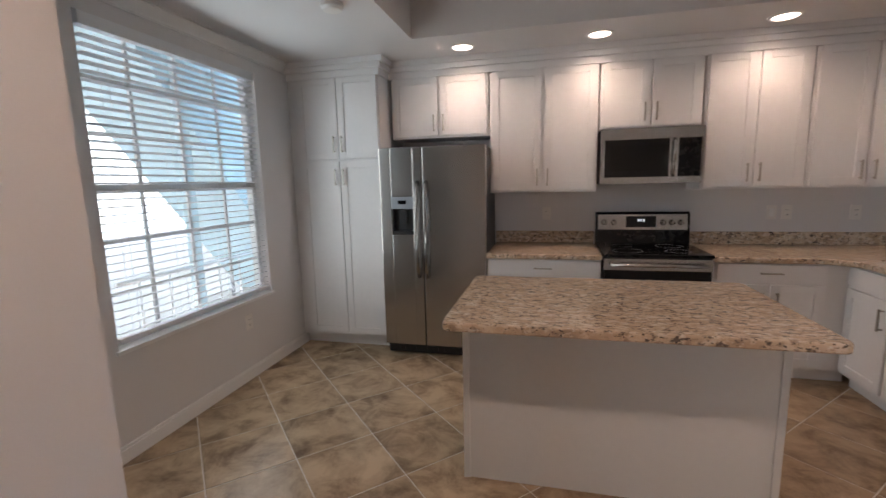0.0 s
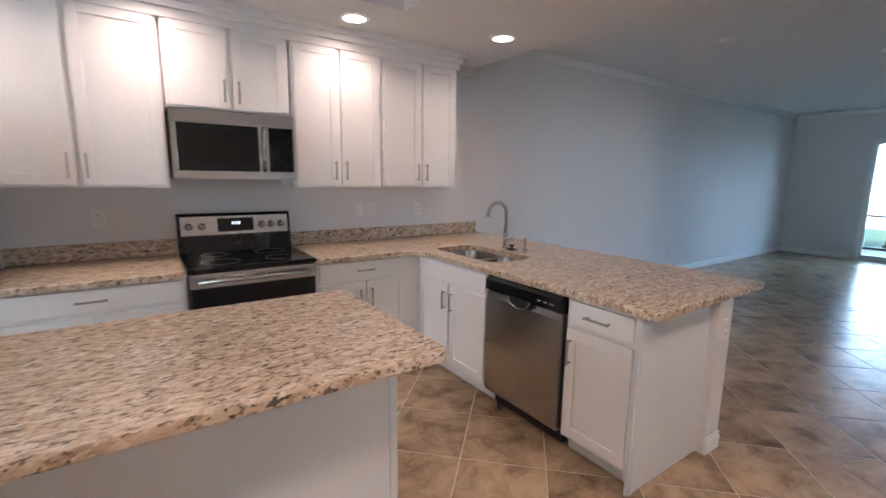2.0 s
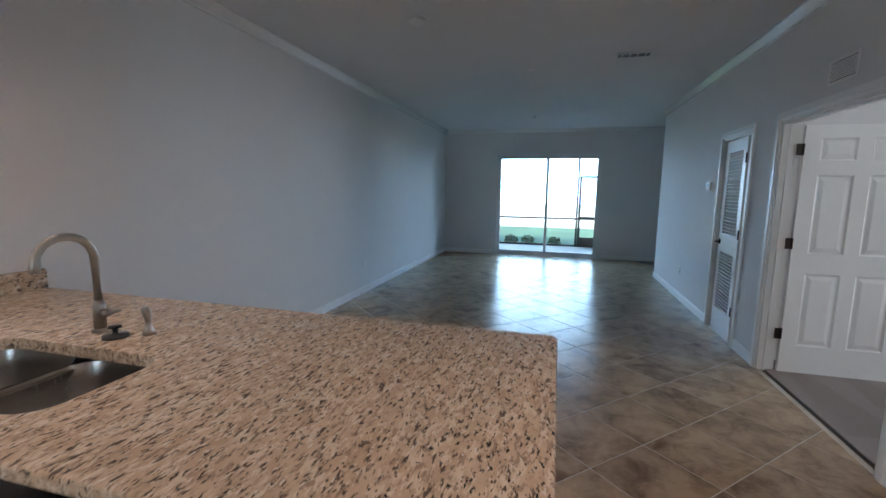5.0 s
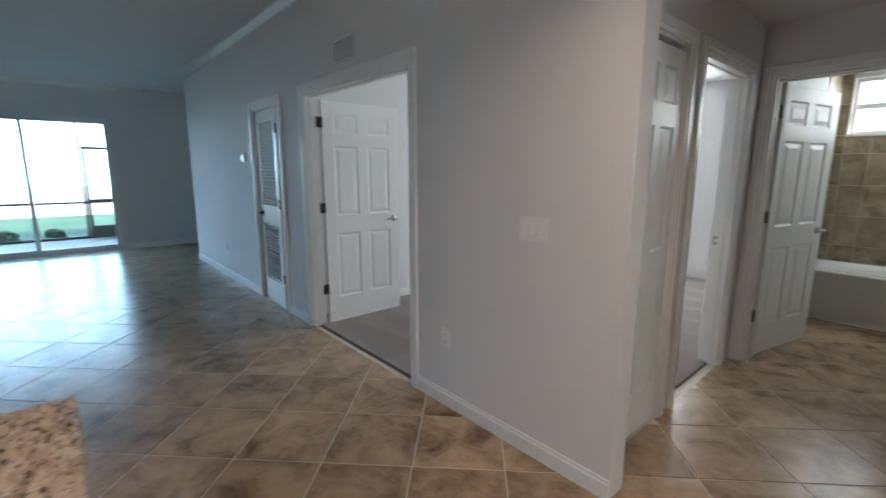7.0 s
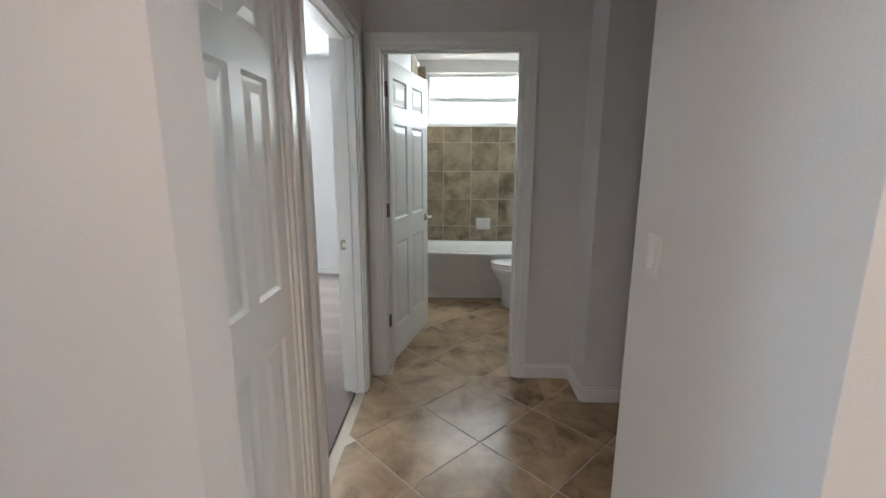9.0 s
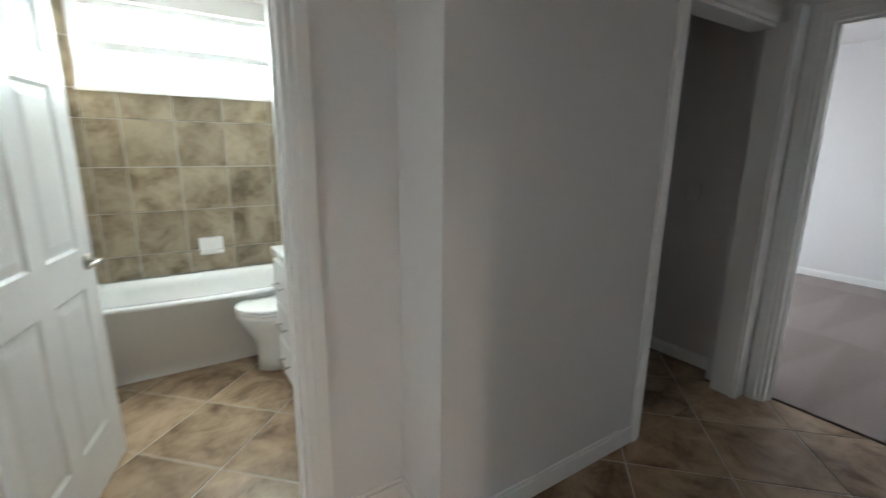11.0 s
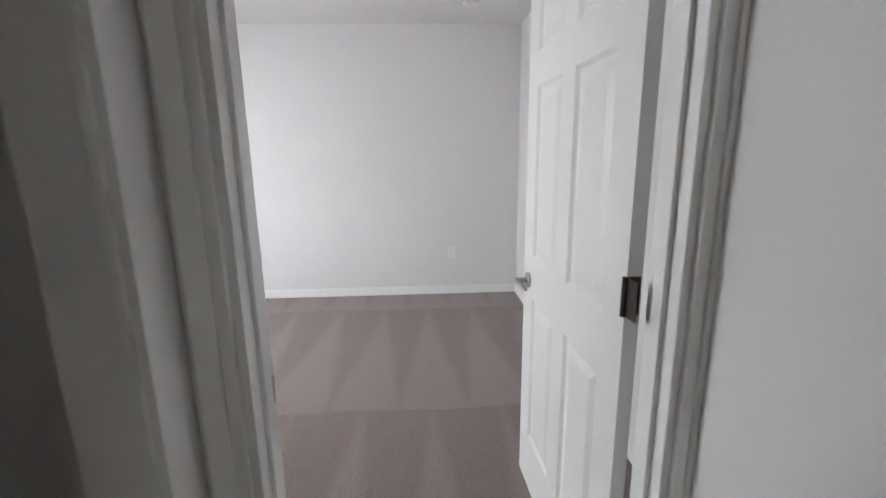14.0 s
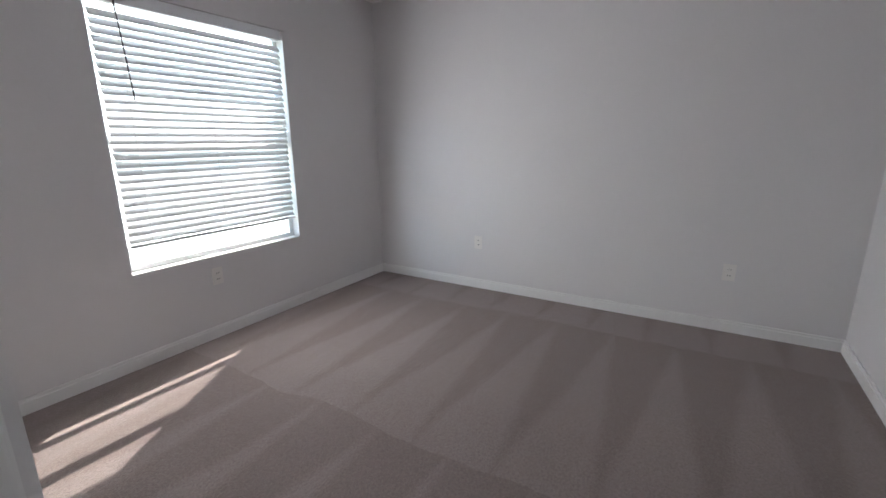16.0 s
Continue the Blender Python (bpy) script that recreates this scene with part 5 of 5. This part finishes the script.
for k, (x, y) in enumerate(((14.75, 3.25), (14.8, 2.75), (14.75, 2.0), (14.8, 1.1))):
    shrub(x, y, -0.16, 0.33, k)

# glowing blue panel lights the living room; pale ground painted sun-bright, beyond the lawn
tagged(boxes("backdrop", [(60, 61, -120, 120, -1, 40)], GLOW_PANEL_BLUE), "glowing panel in place of the washed-out distance", "distance", kind="structure")
# pale colour carries the overexposed sunlight on the far ground
tagged(boxes("backdrop", [(22, 59, -120, 120, -0.155, -0.14)], mat("painted_bright_ground", (0.75, 0.78, 0.62), 0.9, vary=0.1)), "open ground painted pale for the strong sunlight", "distance", kind="structure")

# strip added over the lawn; its pale colour imitates blown-out sunlit ground
tagged(boxes("bright_ground_strip", [(-16, 14, -8.9, -4.6, -0.155, -0.14)], mat("painted_sunlit_strip", (0.78, 0.76, 0.62), 0.9, vary=0.1)), "pale strip painted sun-bright outside the bedrooms", "pavement", kind="structure")

# entry stair outside the kitchen window
st = thing("outdoor_staircase", Matrix.Identity(4), "blue-grey stucco stair flight with white rails", "staircase")
bm = bmesh.new()
pts = [(3.1, 3.45), (6.1, -0.05), (8.5, -0.05), (8.5, 3.6), (3.1, 3.6)]
add_loft(bm, [[(x, y, z) for y, z in pts] for x in (-4.4, -3.3)])
bmesh.ops.recalc_face_normals(bm, faces=bm.faces)
finish("flight", bm, STUCCO, st)
bm = bmesh.new()
for k in range(9):
    add_tube(bm, [(-3.0, 3.2 + 0.3 * k, -0.1), (-3.0, 3.2 + 0.3 * k, 0.75)], 0.01, 6)
add_tube(bm, [(-3.0, 3.0, 0.75), (-3.0, 5.7, 0.75)], 0.02, 8)
finish("railing", bm, WHITE_AL, st)
boxes("post", [(-3.06, -2.98, 3.80, 3.88, -0.1, 3.6)], STUCCO, st)
# added overhead slab that keeps direct sun out of the kitchen window
tagged(boxes("sun_block_slab", [(-6.2, -2.14, -0.4, 7.5, 3.65, 3.8)], CEIL), "white slab added over the entry to block the sun", "roof", kind="structure")
tagged(boxes("walkway", [(-13.9, -2.13, -1, 30, -0.15, -0.06)], mat("pale_concrete", (0.68, 0.68, 0.66), 0.85, vary=0.08, scale=1, fine=40)), "pale concrete entry walk", "pavement", kind="structure")
# two glowing panels set close outside the kitchen and bedroom windows
tagged(boxes("backdrop", [(-14.2, -14, -12, 40, -0.3, 11)], GLOW_PANEL), "glowing panel in place of the washed-out distance", "distance", kind="structure")
tagged(boxes("backdrop", [(-16, 14, -9.2, -9, -0.3, 5)], GLOW_PANEL), "glowing panel in place of the washed-out distance", "distance", kind="structure")

# ---- tiles ----
slab("floor", [(-2.0, 11.82, 0.2, BW, -0.06, -0.0022), (-0.43, 3.14, -4.1, 0.2, -0.0595, -0.0024), (-0.285, 1.0, -0.4, 0.2, -0.0598, -0.0026), (-2.0, -0.285, 0.0, 0.2, -0.0594, -0.0027), (9.98, 11.82, -1.2, 0.2, -0.0597, -0.0025), (6.17, 7.4, -1.05, 0.2, -0.0596, -0.0023)], GROUT, "sand-coloured grout bed under the tiles", "floor")
floor_ob = bpy.data.objects["floor"]
PITCH, U0, V0, GAP = 0.446, 1.335, -1.945, 0.006
AREAS = [(-1.98, 11.80, 0.24, BW), (2.0, 3.08, -1.84, 0.24), (-0.37, 2.0, -1.556, -0.46), (1.45, 2.95, -3.6, -1.84), (1.787, 2.0, -1.84, -1.556), (-0.9, -0.285, 0.0, 0.24), (-1.98, -1.02, 0.0, 0.24), (-0.285, 0.95, -0.36, 0.24), (9.98, 11.80, -1.2, 0.24), (-0.385, 1.4, -2.63, -1.556)]


def clip(poly, x0, x1, y0, y1):
    """The part of a convex polygon inside a rectangle."""
    for ax, lim, sgn in ((0, x0, 1), (0, x1, -1), (1, y0, 1), (1, y1, -1)):
        out = []
        for k in range(len(poly)):
            p, q = poly[k], poly[(k + 1) % len(poly)]
            a, b = sgn * (p[ax] - lim), sgn * (q[ax] - lim)
            if a >= 0:
                out.append(p)
            if a * b < 0:
                f = a / (a - b)
                out.append((p[0] + f * (q[0] - p[0]), p[1] + f * (q[1] - p[1])))
        poly = out
        if not poly:
            return []
    return poly


def tile_mesh(pts, top=0.0, thick=0.012):
    bm = bmesh.new()
    cx, cy = sum(p[0] for p in pts) / len(pts), sum(p[1] for p in pts) / len(pts)
    low = [bm.verts.new((p[0] - cx, p[1] - cy, top - thick)) for p in pts]
    mid = [bm.verts.new((p[0] - cx, p[1] - cy, top - 0.0018)) for p in pts]
    up = [bm.verts.new(((p[0] - cx) * 0.991, (p[1] - cy) * 0.991, top)) for p in pts]
    for a, b in ((low, mid), (mid, up)):
        for k in range(len(pts)):
            bm.faces.new((a[k], a[(k + 1) % len(pts)], b[(k + 1) % len(pts)], b[k]))
    bm.faces.new(up)
    bmesh.ops.recalc_face_normals(bm, faces=bm.faces)
    return bm, cx, cy


WHOLE = None
R2 = math.sqrt(0.5)
for area in AREAS:
    us = [(x + y) * R2 for x in area[:2] for y in area[2:]]
    vs = [(x - y) * R2 for x in area[:2] for y in area[2:]]
    for i in range(math.floor((min(us) - U0) / PITCH), math.ceil((max(us) - U0) / PITCH)):
        for j in range(math.floor((min(vs) - V0) / PITCH), math.ceil((max(vs) - V0) / PITCH)):
            g = GAP / 2
            quad = [(U0 + (i + a) * PITCH + (g if a == 0 else -g), V0 + (j + b_) * PITCH + (g if b_ == 0 else -g)) for a, b_ in ((0, 0), (1, 0), (1, 1), (0, 1))]
            poly = [((u + v) * R2, (u - v) * R2) for u, v in quad]
            part = clip(poly, *area)
            if len(part) < 3:
                continue
            size = abs(sum(p[0] * q[1] - p[1] * q[0] for p, q in zip(part, part[1:] + part[:1]))) / 2
            if size < 0.002:
                continue
            if size > 0.999 * (PITCH - GAP) ** 2:
                cx, cy = sum(p[0] for p in poly) / 4, sum(p[1] for p in poly) / 4
                if WHOLE is None:
                    bm, _, _ = tile_mesh(poly)
                    WHOLE = finish("tile", bm, FLOOR_TILE, floor_ob)
                    o = WHOLE
                else:
                    o = WHOLE.copy()
                    scene.collection.objects.link(o)
                o.location = (cx, cy, 0.0)
            else:
                bm, cx, cy = tile_mesh(part)
                o = finish("tile", bm, FLOOR_TILE, floor_ob)
                o.location = (cx, cy, 0.0)

# bathroom wall tiles above the tub, on the window wall and both ends
bt = bpy.data.objects["wall_bath_window"]
TZ = [0.50, 0.665, 0.965, 1.27, 1.58, 1.76, 2.06, 2.36]
shared = {}


def wall_tile(x0, x1, z0, z1, parent, side=None):
    key = (round(x1 - x0, 3), round(z1 - z0, 3), side)
    g = 0.002
    if key not in shared:
        bm = bmesh.new()
        w, h = x1 - x0 - 2 * g, z1 - z0 - 2 * g
        if side:
            add_box(bm, -0.004, 0.004, -w / 2, w / 2, -h / 2, h / 2, 0.0015)
        else:
            add_box(bm, -w / 2, w / 2, -0.004, 0.004, -h / 2, h / 2, 0.0015)
        o = finish("tile", bm, BATH_TILE, parent)
        shared[key] = o
    else:
        o = shared[key].copy()
        o.parent = parent
        scene.collection.objects.link(o)
    c, z = (x0 + x1) / 2, (z0 + z1) / 2
    o.location = (side, c, z) if side else (c, -4.086, z)


XS = [1.45, 1.755, 2.06, 2.365, 2.668, 2.86, 2.945]
for z0, z1 in zip(TZ, TZ[1:]):
    for x0, x1 in zip(XS, XS[1:]):
        if z0 >= 1.75 and x1 > 1.5 and x0 < 2.85:
            continue
        wall_tile(x0, x1, z0, z1, bt)
    for y0, y1 in ((-4.08, -3.78), (-3.78, -3.48), (-3.48, -3.40)):
        wall_tile(y0, y1, z0, z1, bpy.data.objects["wall_bath_bed"], 2.945)
        wall_tile(y0, y1, z0, z1, bpy.data.objects["wall_bath_west"], 1.455)
